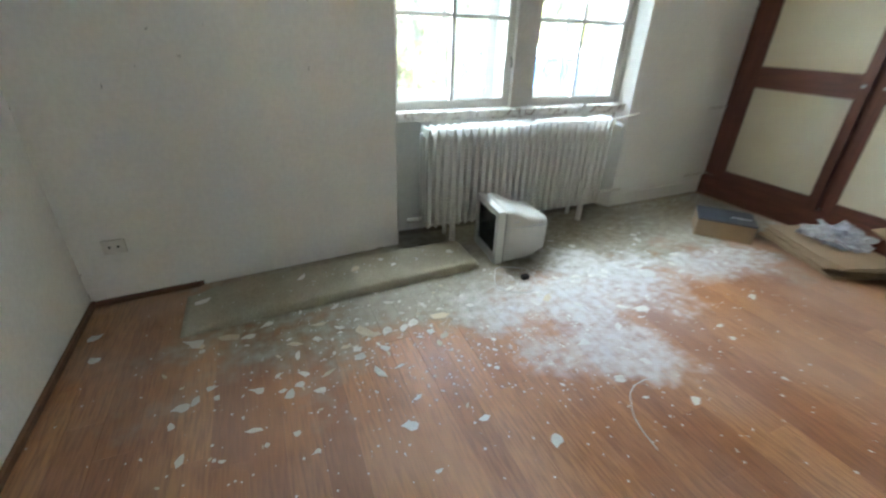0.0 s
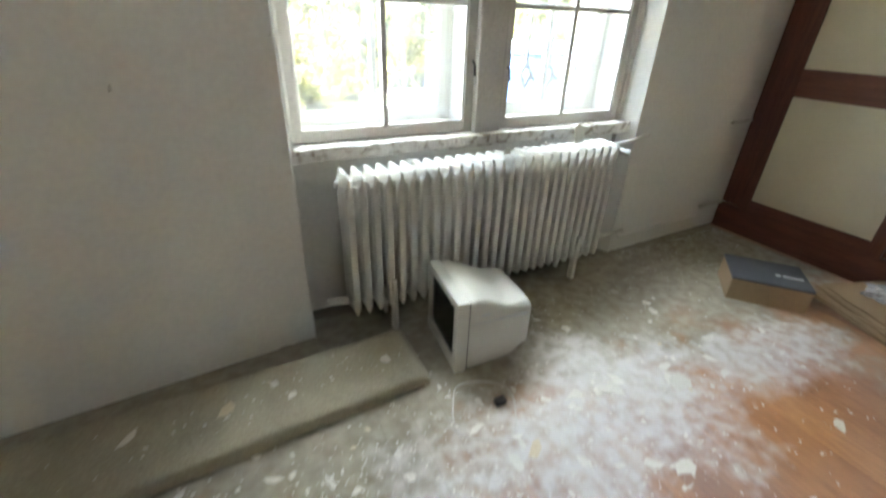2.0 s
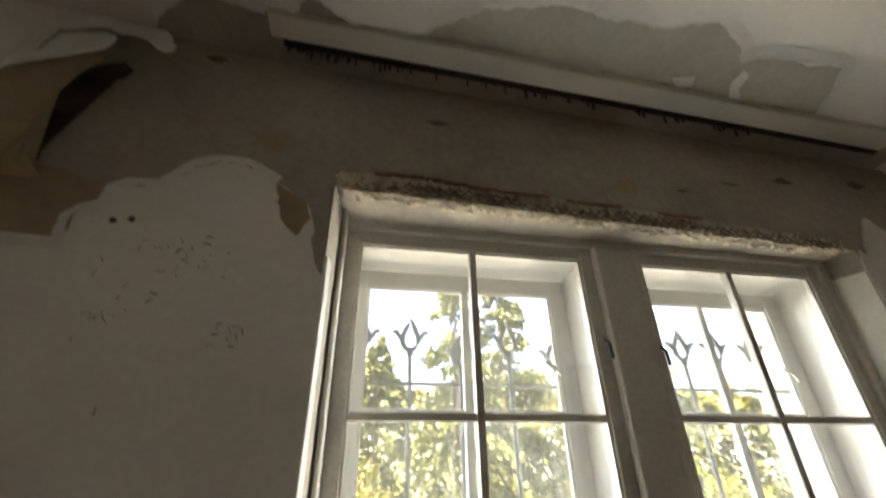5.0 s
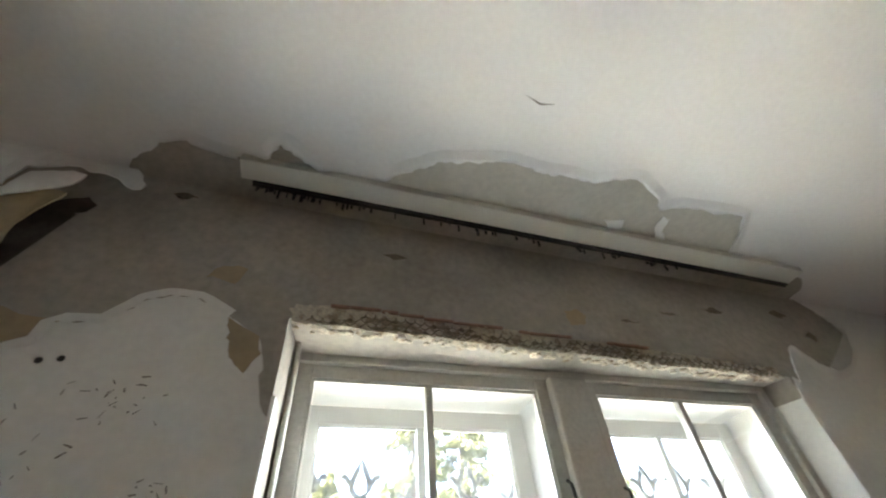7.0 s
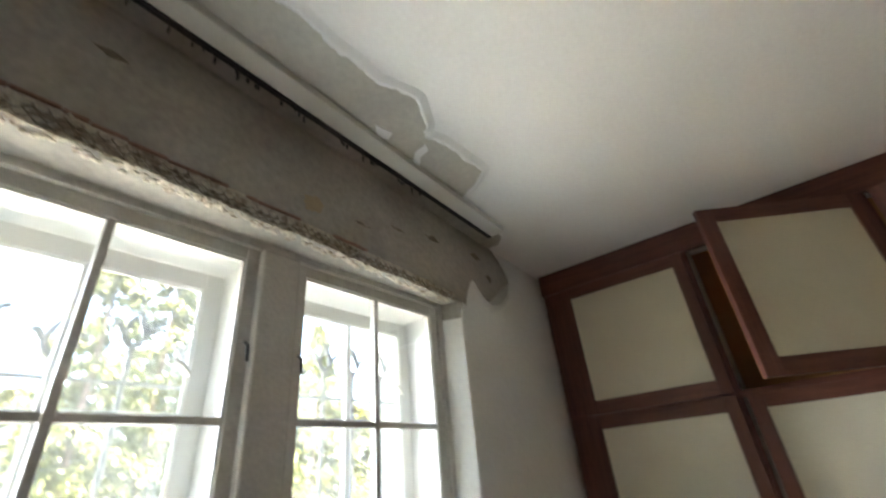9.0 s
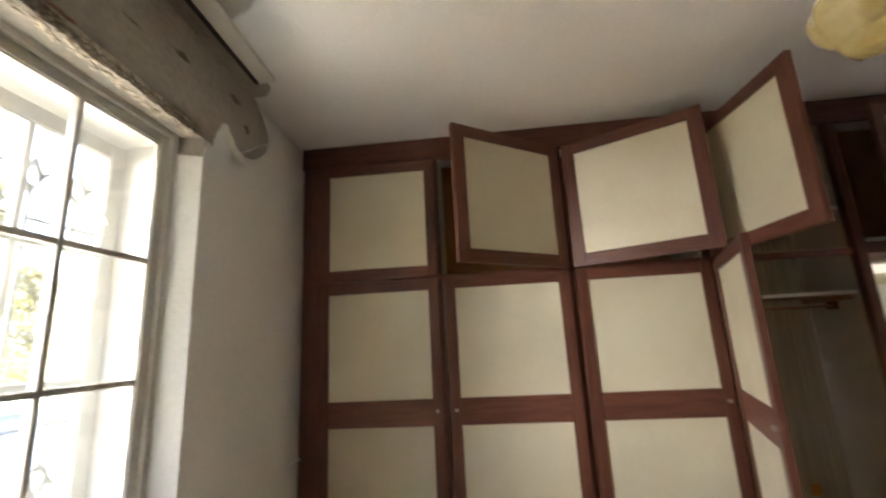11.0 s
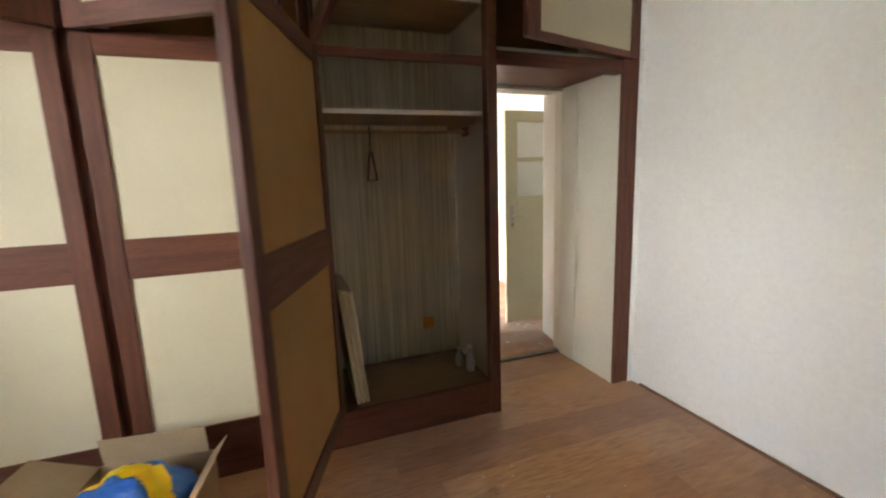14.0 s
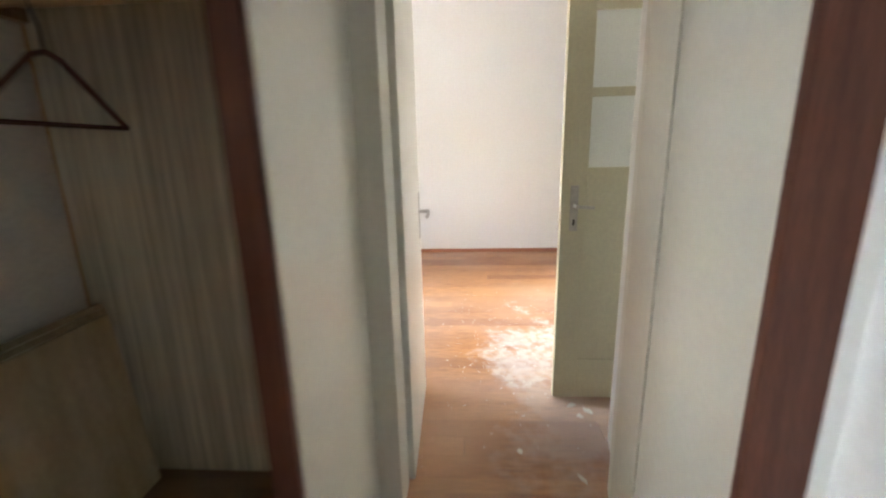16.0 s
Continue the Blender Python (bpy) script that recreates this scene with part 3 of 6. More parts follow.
def hanging_sheet(outline, seed):
    """A sheet of loose paint; each point of the outline stands off the wall by its own lift."""
    rnd = random.Random(seed)
    pts = []
    for (u0, v0, d0), (u1, v1, d1) in zip(outline, outline[1:] + outline[:1]):
        k = max(1, int(math.hypot(u1 - u0, v1 - v0) / 0.022))
        for i in range(k):
            f = i / k
            j = 0.005 if i else 0.0
            pts.append((u0 + (u1 - u0) * f + rnd.uniform(-j, j), v0 + (v1 - v0) * f + rnd.uniform(-j, j), d0 + (d1 - d0) * f))
    bm = bmesh.new()
    rings = [[bm.verts.new((u, wall_y(u) - 0.006 - d - t, v)) for u, v, d in pts] for t in (0.0, 0.006)]
    for i in range(len(pts)):
        j = (i + 1) % len(pts)
        bm.faces.new((rings[0][i], rings[0][j], rings[1][j], rings[1][i]))
    for ring in rings:
        bmesh.ops.triangulate(bm, faces=[bm.faces.new(ring)])
    bmesh.ops.recalc_face_normals(bm, faces=bm.faces[:])
    return bm


# dark patch that paints in the shade of the gap behind the loose sheets
paint_skin("gap_shade_patch", [(0.50, 2.64), (0.60, 2.622), (0.625, 2.66), (0.625, 2.75), (0.64, 2.85), (0.675, 2.95), (0.735, 3.04), (0.70, 3.07), (0.5, 2.9)], GAP_SHADE, "dark painted shade behind the loose paint", 0.0018, seed=11, step=0.012, jitter=0.010)
part("loose_paint_sheet", hanging_sheet([(LEFT, 3.235, 0.0), (LEFT, 2.80, 0.02), (0.2, 2.82, 0.045), (0.48, 2.86, 0.068), (0.515, 2.935, 0.072), (0.55, 2.975, 0.074), (0.56, 3.07, 0.07), (0.62, 3.10, 0.068), (0.671, 3.125, 0.066), (0.70, 3.112, 0.064), (0.736, 3.124, 0.06),
                                         (0.778, 3.115, 0.058), (0.805, 3.088, 0.058), (0.83, 3.078, 0.058), (0.85, 3.09, 0.055), (0.852, 3.123, 0.05), (0.815, 3.19, 0.028), (0.78, 3.235, 0.008)], 21),
     WHITE_WALL, window_wall, "loose sheet of white paint curling off")
part("loose_paint_strip", hanging_sheet([(0.49, 2.852, 0.075), (0.513, 2.908, 0.075), (0.571, 2.93, 0.075), (0.64, 2.985, 0.074), (0.69, 3.029, 0.07), (0.703, 3.09, 0.067), (0.665, 3.094, 0.068), (0.58, 3.052, 0.07), (0.562, 2.965, 0.075), (0.52, 2.925, 0.076)], 23),
     WHITE_WALL, window_wall, "torn strip of white paint")
part("loose_plaster_sheet", hanging_sheet([(LEFT, 3.06, 0.0), (LEFT, 2.52, 0.0), (0.3, 2.55, 0.004), (0.66, 2.595, 0.006), (0.655, 2.605, 0.035), (0.650, 2.62, 0.065), (0.650, 2.65, 0.082), (0.651, 2.69, 0.09), (0.653, 2.75, 0.09), (0.660, 2.83, 0.085),
                                           (0.675, 2.915, 0.075), (0.690, 3.00, 0.06), (0.60, 3.035, 0.045), (0.3, 3.05, 0.02)], 22), TAN_PAINT, window_wall, "bulging loose sheet of tan plaster")


def on_ceiling(u, v, d):
    return (u, v, CEILING - d)


def ceiling_patch(outline, seed, mat, thick=0.003, step=0.03, jitter=0.008):
    return part("peeled_patch", sheet(rough_outline(outline, step, jitter, seed), on_ceiling, thick), mat, ceiling, "bare grey patch where ceiling paint has fallen")


def ceiling_rim(points, seed, drop):
    """Curled paint hanging at the edge of a peeled patch, along an open line of (x, y)."""
    rnd = random.Random(seed)
    fine = []
    for (x0, y0), (x1, y1) in zip(points, points[1:]):
        k = max(1, int(math.hypot(x1 - x0, y1 - y0) / 0.016))
        fine += [(x0 + (x1 - x0) * i / k, y0 + (y1 - y0) * i / k, y1 - y0, x0 - x1) for i in range(k)]
    bm = bmesh.new()
    rows = []
    for i, (x, y, nx, ny) in enumerate(fine):
        ln = math.hypot(nx, ny) or 1
        nx, ny = nx / ln, ny / ln
        d = drop * (0.25 + 1.1 * abs(noise.noise(Vector((x * 6, y * 6, seed))))) * min(1, (i + 1) / 3, (len(fine) - i) / 3)
        j = rnd.uniform(-0.006, 0.006)
        rows.append([bm.verts.new((x + nx * 0.04, y + ny * 0.04, CEILING - 0.0008)), bm.verts.new((x + nx * 0.012, y + ny * 0.012, CEILING - 0.003 - d * 0.4)),
                     bm.verts.new((x - nx * (0.004 + j), y - ny * (0.004 + j), CEILING - 0.004 - d)), bm.verts.new((x - nx * (0.002 + j), y - ny * (0.002 + j), CEILING - 0.0035 - d * 0.8))])
    for q, r in zip(rows, rows[1:]):
        for k in range(3):
            bm.faces.new((q[k], q[k + 1], r[k + 1], r[k]))
    return bm


PEEL_A = [(1.625, 2.708), (1.695, 2.645), (1.825, 2.565), (1.95, 2.545), (2.075, 2.516), (2.222, 2.53), (2.32, 2.525), (2.44, 2.535), (2.61, 2.475), (2.75, 2.545), (2.80, 2.60)]
PEEL_B = [(2.80, 2.60), (2.87, 2.57), (3.00, 2.56), (3.21, 2.555), (3.28, 2.66), (3.335, 2.79)]
ceiling_patch(PEEL_A + PEEL_B[1:] + [(3.335, 2.84), (2.4, 2.80), (1.64, 2.76)], 31, CEILING_BARE, 0.003, 0.018, 0.006)
part("curled_paint_edge", ceiling_rim(PEEL_A, 1, 0.016), CEILING_PAINT, ceiling, "curled edge of peeled ceiling paint", True)
part("curled_paint_edge", ceiling_rim(PEEL_B, 2, 0.030), CEILING_PAINT, ceiling, "curled edge of peeled ceiling paint", True)
ceiling_patch([(1.19, 2.72), (1.224, 2.68), (1.263, 2.61), (1.30, 2.63), (1.347, 2.672), (1.40, 2.692), (1.41, 2.74), (1.2, 2.76)], 32, BARE_PLASTER, 0.003, 0.015, 0.006)
part("curled_paint_edge", ceiling_rim([(1.16, 2.71), (1.224, 2.68), (1.263, 2.61), (1.30, 2.63), (1.347, 2.672), (1.40, 2.692), (1.45, 2.705)], 3, 0.035), CEILING_PAINT, ceiling, "curled edge of peeled ceiling paint", True)
part("paint_remnant", sheet(rough_outline([(2.84, 2.63), (2.882, 2.647), (2.90, 2.72), (2.965, 2.775), (2.905, 2.775), (2.85, 2.705)], 0.02, 0.003, 33), lambda u, v, d: (u, v, CEILING - 0.004 - d - 0.10 * max(0.0, 2.70 - v)), 0.004), CEILING_PAINT, ceiling, "hanging scrap of white paint")
part("paint_remnant", sheet(rough_outline([(2.597, 2.71), (2.683, 2.69), (2.70, 2.735), (2.643, 2.75)], 0.02, 0.003, 35), on_ceiling, 0.010), CEILING_PAINT, ceiling, "scrap of white paint left on the bare patch")
ceiling_patch([(0.72, 2.88), (0.77, 2.78), (0.87, 2.70), (0.958, 2.672), (1.034, 2.70), (1.133, 2.712), (1.20, 2.72), (1.20, 2.90)], 34, BARE_PLASTER, 0.003, 0.02, 0.007)
part("curled_paint_edge", ceiling_rim([(0.76, 2.80), (0.87, 2.70), (0.958, 2.672), (1.034, 2.70), (1.133, 2.712)], 4, 0.014), CEILING_PAINT, ceiling, "curled edge of peeled ceiling paint", True)
ceiling_patch([(1.15, 2.74), (2.5, 2.80), (3.80, 2.86), (3.90, 2.88), (3.98, 2.96), (3.98, 3.06), (1.15, 2.93)], 36, BARE_PLASTER, 0.0022, 0.03, 0.006)
part("ceiling_crack", sheet([(2.03, 2.26), (2.10, 2.285), (2.15, 2.27), (2.10, 2.278)], on_ceiling, 0.0012), SCUFF, ceiling, "short hair crack")

# broken plaster edge under the lintel: a crumbled band with dark pits and a line of red brick on top
rnd = random.Random(5)
bm = sheet(rough_outline([(OPEN_L + 0.005, HEAD - 0.012), (2.4, HEAD - 0.010), (OPEN_R - 0.04, HEAD - 0.012), (OPEN_R - 0.05, HEAD + 0.030), (2.9, HEAD + 0.048), (2.2, HEAD + 0.058), (1.6, HEAD + 0.062), (OPEN_L + 0.01, HEAD + 0.055)], 0.03, 0.007, 41), on_wall(0.0), 0.003)
part("broken_plaster_bed", bm, RUBBLE, window_wall, "pitted cream plaster over the window")
bm = bmesh.new()
x = OPEN_L + 0.01
while x < OPEN_R - 0.05:
    top = 0.058 - 0.022 * (x - OPEN_L) / (OPEN_R - OPEN_L)
    for row in range(4):
        if rnd.random() < 0.62 + 0.35 * max(0.0, noise.noise(Vector((x * 5, row * 0.7, 3)))):
            continue
        s = rnd.uniform(0.0075, 0.013)
        c = Vector((x + rnd.uniform(-0.006, 0.006) + 0.008 * (row % 2), wall_y(x) - 0.002 + rnd.uniform(-0.005, 0.006), HEAD - 0.010 + (row + 0.4) * (top + 0.01) / 4 + rnd.uniform(-0.006, 0.006)))
        bmesh.ops.create_icosphere(bm, subdivisions=1, radius=s, matrix=Matrix.Translation(c) @ Euler((rnd.random() * 6, rnd.random() * 0.8, rnd.random() * 0.8)).to_matrix().to_4x4() @ Matrix.Diagonal((1.5, 0.8, 0.6, 1)))
    # crumbs that turn the corner under the lintel
    for k in range(2):
        c = Vector((x + rnd.uniform(-0.01, 0.01), wall_y(x) + rnd.uniform(0.01, 0.06), HEAD - 0.004 + rnd.uniform(-0.004, 0.004)))
        bmesh.ops.create_icosphere(bm, subdivisions=1, radius=rnd.uniform(0.006, 0.014), matrix=Matrix.Translation(c) @ Matrix.Diagonal((1.5, 1.2, 0.6, 1)))
    x += 0.0195
part("broken_plaster_edge", bm, RUBBLE, window_wall, "crumbling plaster edge over the window")
bm = bmesh.new()
x = OPEN_L + 0.12
while x < 2.75:
    w = rnd.uniform(0.03, 0.11)
    z = HEAD + 0.064 - 0.011 * (x - OPEN_L) + rnd.uniform(-0.003, 0.003)
    if rnd.random() < 0.95:
        block(x, x + w, wall_y(x) - 0.012, wall_y(x) - 0.001, z - 0.004, z + rnd.uniform(0.003, 0.008), 0.002, bm)
    x += w + rnd.uniform(0.0, 0.006)
part("lath_strip", bm, RUST, window_wall, "broken red-brown strip along the plaster edge")
# honeycomb wire lath laid bare in the crumbled plaster, its openings dark
rnd = random.Random(19)
bm = bmesh.new()
CELL = 0.034
for row in range(3):
    x = OPEN_L + 0.05 + (row % 2) * CELL / 2
    while x < OPEN_R - 0.07:
        base = HEAD - 0.012 + row * 0.0165 + rnd.uniform(-0.002, 0.002)
        keep = noise.noise(Vector((x * 3.1, row * 0.8, 9))) > (-0.32 if row < 2 else 0.05)
        if keep:
            y = wall_y(x) - 0.011
            peak = base + rnd.uniform(0.010, 0.015)
            tube([(x, y, base), (x + CELL / 2, y, peak), (x + CELL, y, base)], rnd.uniform(0.0022, 0.0036), 4, bm)
            if rnd.random() < 0.75:
                tube([(x + CELL / 2, y, peak), (x + CELL / 2 + rnd.uniform(-0.003, 0.003), y, peak + 0.008)], 0.0030, 4, bm)
            if rnd.random() < 0.5 and x < 2.8:
                bmesh.ops.create_icosphere(bm, subdivisions=1, radius=rnd.uniform(0.009, 0.014), matrix=Matrix.Translation((x + CELL / 2, y + 0.003, base + 0.004)) @ Matrix.Diagonal((1.2, 0.5, 0.7, 1)))
        x += CELL
part("wire_lath", bm, PIT, window_wall, "dark honeycomb wire lath")
for hx, hz in ((0.848, 2.495), (0.888, 2.505)):
    part("nail_hole", tube([(hx, wall_y(hx) - 0.0064, hz), (hx, wall_y(hx) - 0.003, hz)], 0.0085, 8), DARK, window_wall, "dark nail hole")
rnd = random.Random(77)
bm = bmesh.new()
for cx, cz, sp, k in ((1.03, 2.43, 0.03, 14), (1.08, 2.40, 0.03, 8), (0.95, 2.36, 0.08, 10), (1.18, 2.22, 0.02, 12), (0.92, 2.28, 0.06, 6), (0.7, 1.7, 0.4, 16)):
    for _ in range(k):
        u, v = cx + rnd.gauss(0, sp), cz + rnd.gauss(0, sp)
        a, h = rnd.uniform(0, 3.1), rnd.uniform(0.002, 0.011)
        du, dv = math.cos(a), math.sin(a)
        w = rnd.uniform(0.0008, 0.0022)
        bm.faces.new([bm.verts.new((u + p * du * h - q * dv * w, wall_y(u + p * du * h - q * dv * w) - 0.0062, v + p * dv * h + q * du * w)) for p, q in ((-1, -1), (1, -0.6), (1, 0.7), (-1, 1))])
part("scuff_marks", bm, SCUFF, window_wall, "small dark scuffs and chips in the wall paint")
# reveal linings
part("reveal", prism([(OPEN_L - 0.002, wall_y(OPEN_L) - 0.004), (OPEN_L + 0.008, wall_y(OPEN_L) - 0.006), (OPEN_L + 0.014, wall_y(OPEN_L) + 0.04), (OPEN_L, wall_y(OPEN_L) + 0.04)], 0.0, 2.46), WHITE_WALL, window_wall, "white painted reveal")
part("reveal", prism([(OPEN_R - 0.012, wall_y(OPEN_R) - 0.004), (OPEN_R + 0.002, wall_y(OPEN_R) - 0.004), (OPEN_R - 0.048, WIN_Y - 0.02), (OPEN_R - 0.062, WIN_Y - 0.02)], 0.0, 2.62), WHITE_WALL, window_wall, "white painted reveal")

# ---- curtain rail on the ceiling ----
rail = thing("curtain_rail", "white boxed curtain rail on the ceiling with dark track", "curtain rail")


def rail_y(x):
    return 2.775 + 0.045 * (x - 1.15)


bm = prism([(1.13, rail_y(1.13) - 0.085), (3.80, rail_y(3.80) - 0.095), (3.80, rail_y(3.80)), (1.13, rail_y(1.13))], 3.203, CEILING - 0.001)
bmesh.ops.bevel(bm, geom=bm.edges[:], offset=0.005, segments=2, profile=0.6, affect="EDGES")
part("pelmet", bm, DOOR_WHITE, rail)
for a_, b_, z0_, z1_ in ((0.001, 0.008, 3.196, 3.214), (0.014, 0.020, 3.194, 3.210), (0.001, 0.020, 3.2145, 3.2165)):
    part("track", prism([(1.17, rail_y(1.17) + a_), (3.79, rail_y(3.79) + a_), (3.79, rail_y(3.79) + b_), (1.17, rail_y(1.17) + b_)], z0_, z1_), DARK, rail, "dark metal track")
part("hanger_block", prism([(1.17, rail_y(1.17) + 0.004), (3.79, rail_y(3.79) + 0.004), (3.79, rail_y(3.79) + 0.02), (1.17, rail_y(1.17) + 0.02)], 3.217, CEILING - 0.001), DARK, rail)
rnd = random.Random(8)
for i in range(60):
    gx = 1.18 + (rnd.random() ** 0.8) * 0.36 if i < 30 else 1.5 + (rnd.random() ** 1.4) * 1.6
    gy = rail_y(gx) + rnd.choice((0.003, 0.018))
    part("glider", block(gx, gx + rnd.uniform(0.005, 0.010), gy, gy + 0.006, 3.165 + rnd.uniform(-0.012, 0.012), 3.19), DARK, rail)

# ---- the double window ----
INNER = [(1.475, 1.886, 2.318), (2.580, 2.983, 3.384)]
ROWS_Z = (0.985, 1.535, 2.060, 2.640)


def sash(parent, x0, xm, x1, zs, y, stile, bar, depth, paint, pane_mat=GLASS):
    """One casement: two stiles, two rails, glazing bars and panes. The glass lies within x0..x1."""
    z0, z1 = zs[0], zs[-1]
    body = part("sash", block(x0 - stile, x0, y, y + depth, z0 - stile, z1 + stile, 0.004), paint, parent)
    part("stile", block(x1, x1 + stile, y, y + depth, z0 - stile, z1 + stile, 0.004), paint, body)
    part("rail", block(x0, x1, y + 0.002, y + depth - 0.002, z0 - stile, z0, 0.003), paint, body)
    part("rail", block(x0, x1, y + 0.002, y + depth - 0.002, z1, z1 + stile, 0.003), paint, body)
    part("glazing_bar", block(xm - bar / 2, xm + bar / 2, y + 0.004, y + depth - 0.01, z0, z1, 0.004), paint, body)
    for z in zs[1:-1]:
        part("glazing_bar", block(x0, xm - bar / 2, y + 0.006, y + depth - 0.012, z - bar / 2, z + bar / 2, 0.004), paint, body)
        part("glazing_bar", block(xm + bar / 2, x1, y + 0.006, y + depth - 0.012, z - bar / 2, z + bar / 2, 0.004), paint, body)
    for bx in (x0, x1 - 0.009):
        part("bead", block(bx, bx + 0.009, y + 0.008, y + 0.020, z0 + 0.009, z1 - 0.009, 0.003), paint, body)
    for bz in (z0, z1 - 0.009):
        part("bead", block(x0, x1, y + 0.008, y + 0.020, bz, bz + 0.009, 0.003), paint, body)
    for a, b in ((x0, xm), (xm, x1)):
        for lo, hi in zip(zs, zs[1:]):
            p = part("pane", block(a + bar / 2, b - bar / 2, y + depth * 0.55, y + depth * 0.55 + 0.003, lo + bar / 2, hi - bar / 2), pane_mat, body)
            p.visible_shadow = False
    return body


window = tagged(new("window_1"), "old white double casement window with two glazed sashes", "window", kind="structure")
FR0, FR1 = OPEN_L + 0.04, OPEN_R - 0.06
part("window_frame", block(OPEN_L + 0.026, INNER[0][0] - 0.05, WIN_Y - 0.10, WIN_Y + 0.05, SILL, HEAD, 0.006), FRAME_PAINT, window)
part("window_frame", block(INNER[1][2] + 0.05, FR1, WIN_Y - 0.03, WIN_Y + 0.05, SILL, HEAD, 0.005), FRAME_PAINT, window)
part("window_frame", block(INNER[0][0] - 0.05, INNER[1][2] + 0.05, WIN_Y - 0.03, WIN_Y + 0.05, 2.69, HEAD, 0.004), FRAME_PAINT, window)
part("mullion", block(2.368, 2.530, WIN_Y - 0.045, WIN_Y + 0.06, SILL, 2.69, 0.010), FRAME_PAINT, window, "broad grey-white centre post with flaked paint")
for i, (a, m_, b) in enumerate(INNER):
    sash(window, a, m_, b, ROWS_Z, WIN_Y - 0.012, 0.05, 0.026, 0.045, FRAME_PAINT)
OUTER_Y = 3.36
OUTER = [(1.515, 1.905, 2.275), (2.625, 3.005, 3.36)]
for a, m_, b in OUTER:
    sash(window, a, m_, b, (1.03, 1.55, 2.10, 2.575), OUTER_Y, 0.07, 0.030, 0.04, OUTER_PAINT, DUST_VEIL_GLASS)
part("casing", block(FR0, 1.445, WIN_Y + 0.05, OUTER_Y + 0.05, SILL, HEAD), OUTER_PAINT, window)
part("casing", block(3.43, FR1, WIN_Y + 0.05, OUTER_Y + 0.05, SILL, HEAD), OUTER_PAINT, window)
part("casing", block(1.445, 3.43, WIN_Y + 0.05, OUTER_Y + 0.05, 2.655, HEAD), OUTER_PAINT, window)
part("casing", block(2.345, 2.555, WIN_Y + 0.06, OUTER_Y + 0.05, SILL, 2.655), OUTER_PAINT, window)
part("casing", block(1.445, 3.43, WIN_Y + 0.05, OUTER_Y + 0.06, SILL - 0.02, 0.96), OUTER_PAINT, window)
for hx, hz in ((2.342, 2.28), (2.556, 2.26), (2.342, 1.25), (2.556, 1.22)):
    part("window_catch", tube([(hx, WIN_Y - 0.03, hz + 0.035), (hx + 0.002, WIN_Y - 0.05, hz + 0.02), (hx + 0.004, WIN_Y - 0.052, hz - 0.035)], 0.006, 6), DARK, window, "dark iron catch")
for hx, hz in ((2.21, 2.27), (2.21, 1.3), (3.30, 2.27)):
    part("window_catch", tube([(hx, OUTER_Y - 0.02, hz + 0.02), (hx + 0.03, OUTER_Y - 0.03, hz), (hx + 0.06, OUTER_Y - 0.02, hz - 0.03)], 0.007, 6), METAL, window, "worn metal catch")
bm = block(OPEN_L + 0.012, OPEN_R - 0.03, 3.055, WIN_Y + 0.03, 0.862, 0.930, 0.012)
bmesh.ops.subdivide_edges(bm, edges=[e for e in bm.edges if e.calc_length() > 0.5], cuts=90)
for v in bm.verts:
    if v.co.y < 3.09:
        v.co += Vector((0, noise.noise(v.co * 14) * 0.012, noise.noise(v.co * 18 + Vector((3, 1, 2))) * 0.008))
part("window_sill", bm, SILL_PAINT, window, "wooden sill with flaking white paint")

# ---- iron grille outside ----
grille = thing("window_grille", "wrought-iron window grille with spear-shaped bar ends", "grille")
GY = 3.50
for gx in (1.50, 1.70, 1.91, 2.12, 2.33, 2.54, 2.75, 2.96, 3.14, 3.34):
    long = gx not in (1.91, 2.33)
    lo, hi = (1.22, 2.36) if long else (1.36, 2.30)
    part("grille_bar", tube([(gx, GY, lo), (gx, GY, hi)], 0.010, 6), IRON, grille)
    if gx < 1.8:
        part("bar_foot", block(gx - 0.018, gx + 0.018, GY - 0.008, GY + 0.008, lo - 0.006, lo + 0.006, 0.002), IRON, grille)
    for z, s in ((hi, 1), (lo, -1)):
        if s < 0 and gx < 1.8:
            continue
        half = [(0.0, 0.0), (0.020, 0.010), (0.033, 0.032), (0.031, 0.060), (0.016, 0.095), (0.0, 0.135)]
        loop_pts = [(gx - u, GY, z + v * s) for u, v in half] + [(gx + u, GY, z + v * s) for u, v in half[-2::-1]]
        bm = tube(loop_pts, 0.0125, 6)
        for k in (-1, 1):
            tube([(gx + 0.030 * k, GY, z + 0.044 * s), (gx + 0.046 * k, GY, z + 0.056 * s), (gx + 0.055 * k, GY, z + 0.074 * s), (gx + 0.066 * k, GY, z + 0.078 * s)], 0.0105, 6, bm)
            bmesh.ops.create_icosphere(bm, subdivisions=1, radius=0.012, matrix=Matrix.Translation((gx + 0.066 * k, GY, z + 0.076 * s)))
        bmesh.ops.create_icosphere(bm, subdivisions=1, radius=0.018, matrix=Matrix.Translation((gx, GY, z - 0.012 * s)))
        part("spear", bm, IRON, grille)
for gz in (1.38, 2.23):
    part("cross_bar", tube([(OPEN_L + 0.03, GY + 0.012, gz), (OPEN_R - 0.05, GY + 0.012, gz)], 0.009, 6), IRON, grille)

# ---- radiator ----
radiator = thing("radiator", "old cast-iron column radiator painted off-white, dusty", "radiator")
RX0, RPITCH, RN = 1.60, 0.0611, 27
RY, RZ0, RZ1 = 2.90, 0.13, 0.86
bm = bmesh.new()
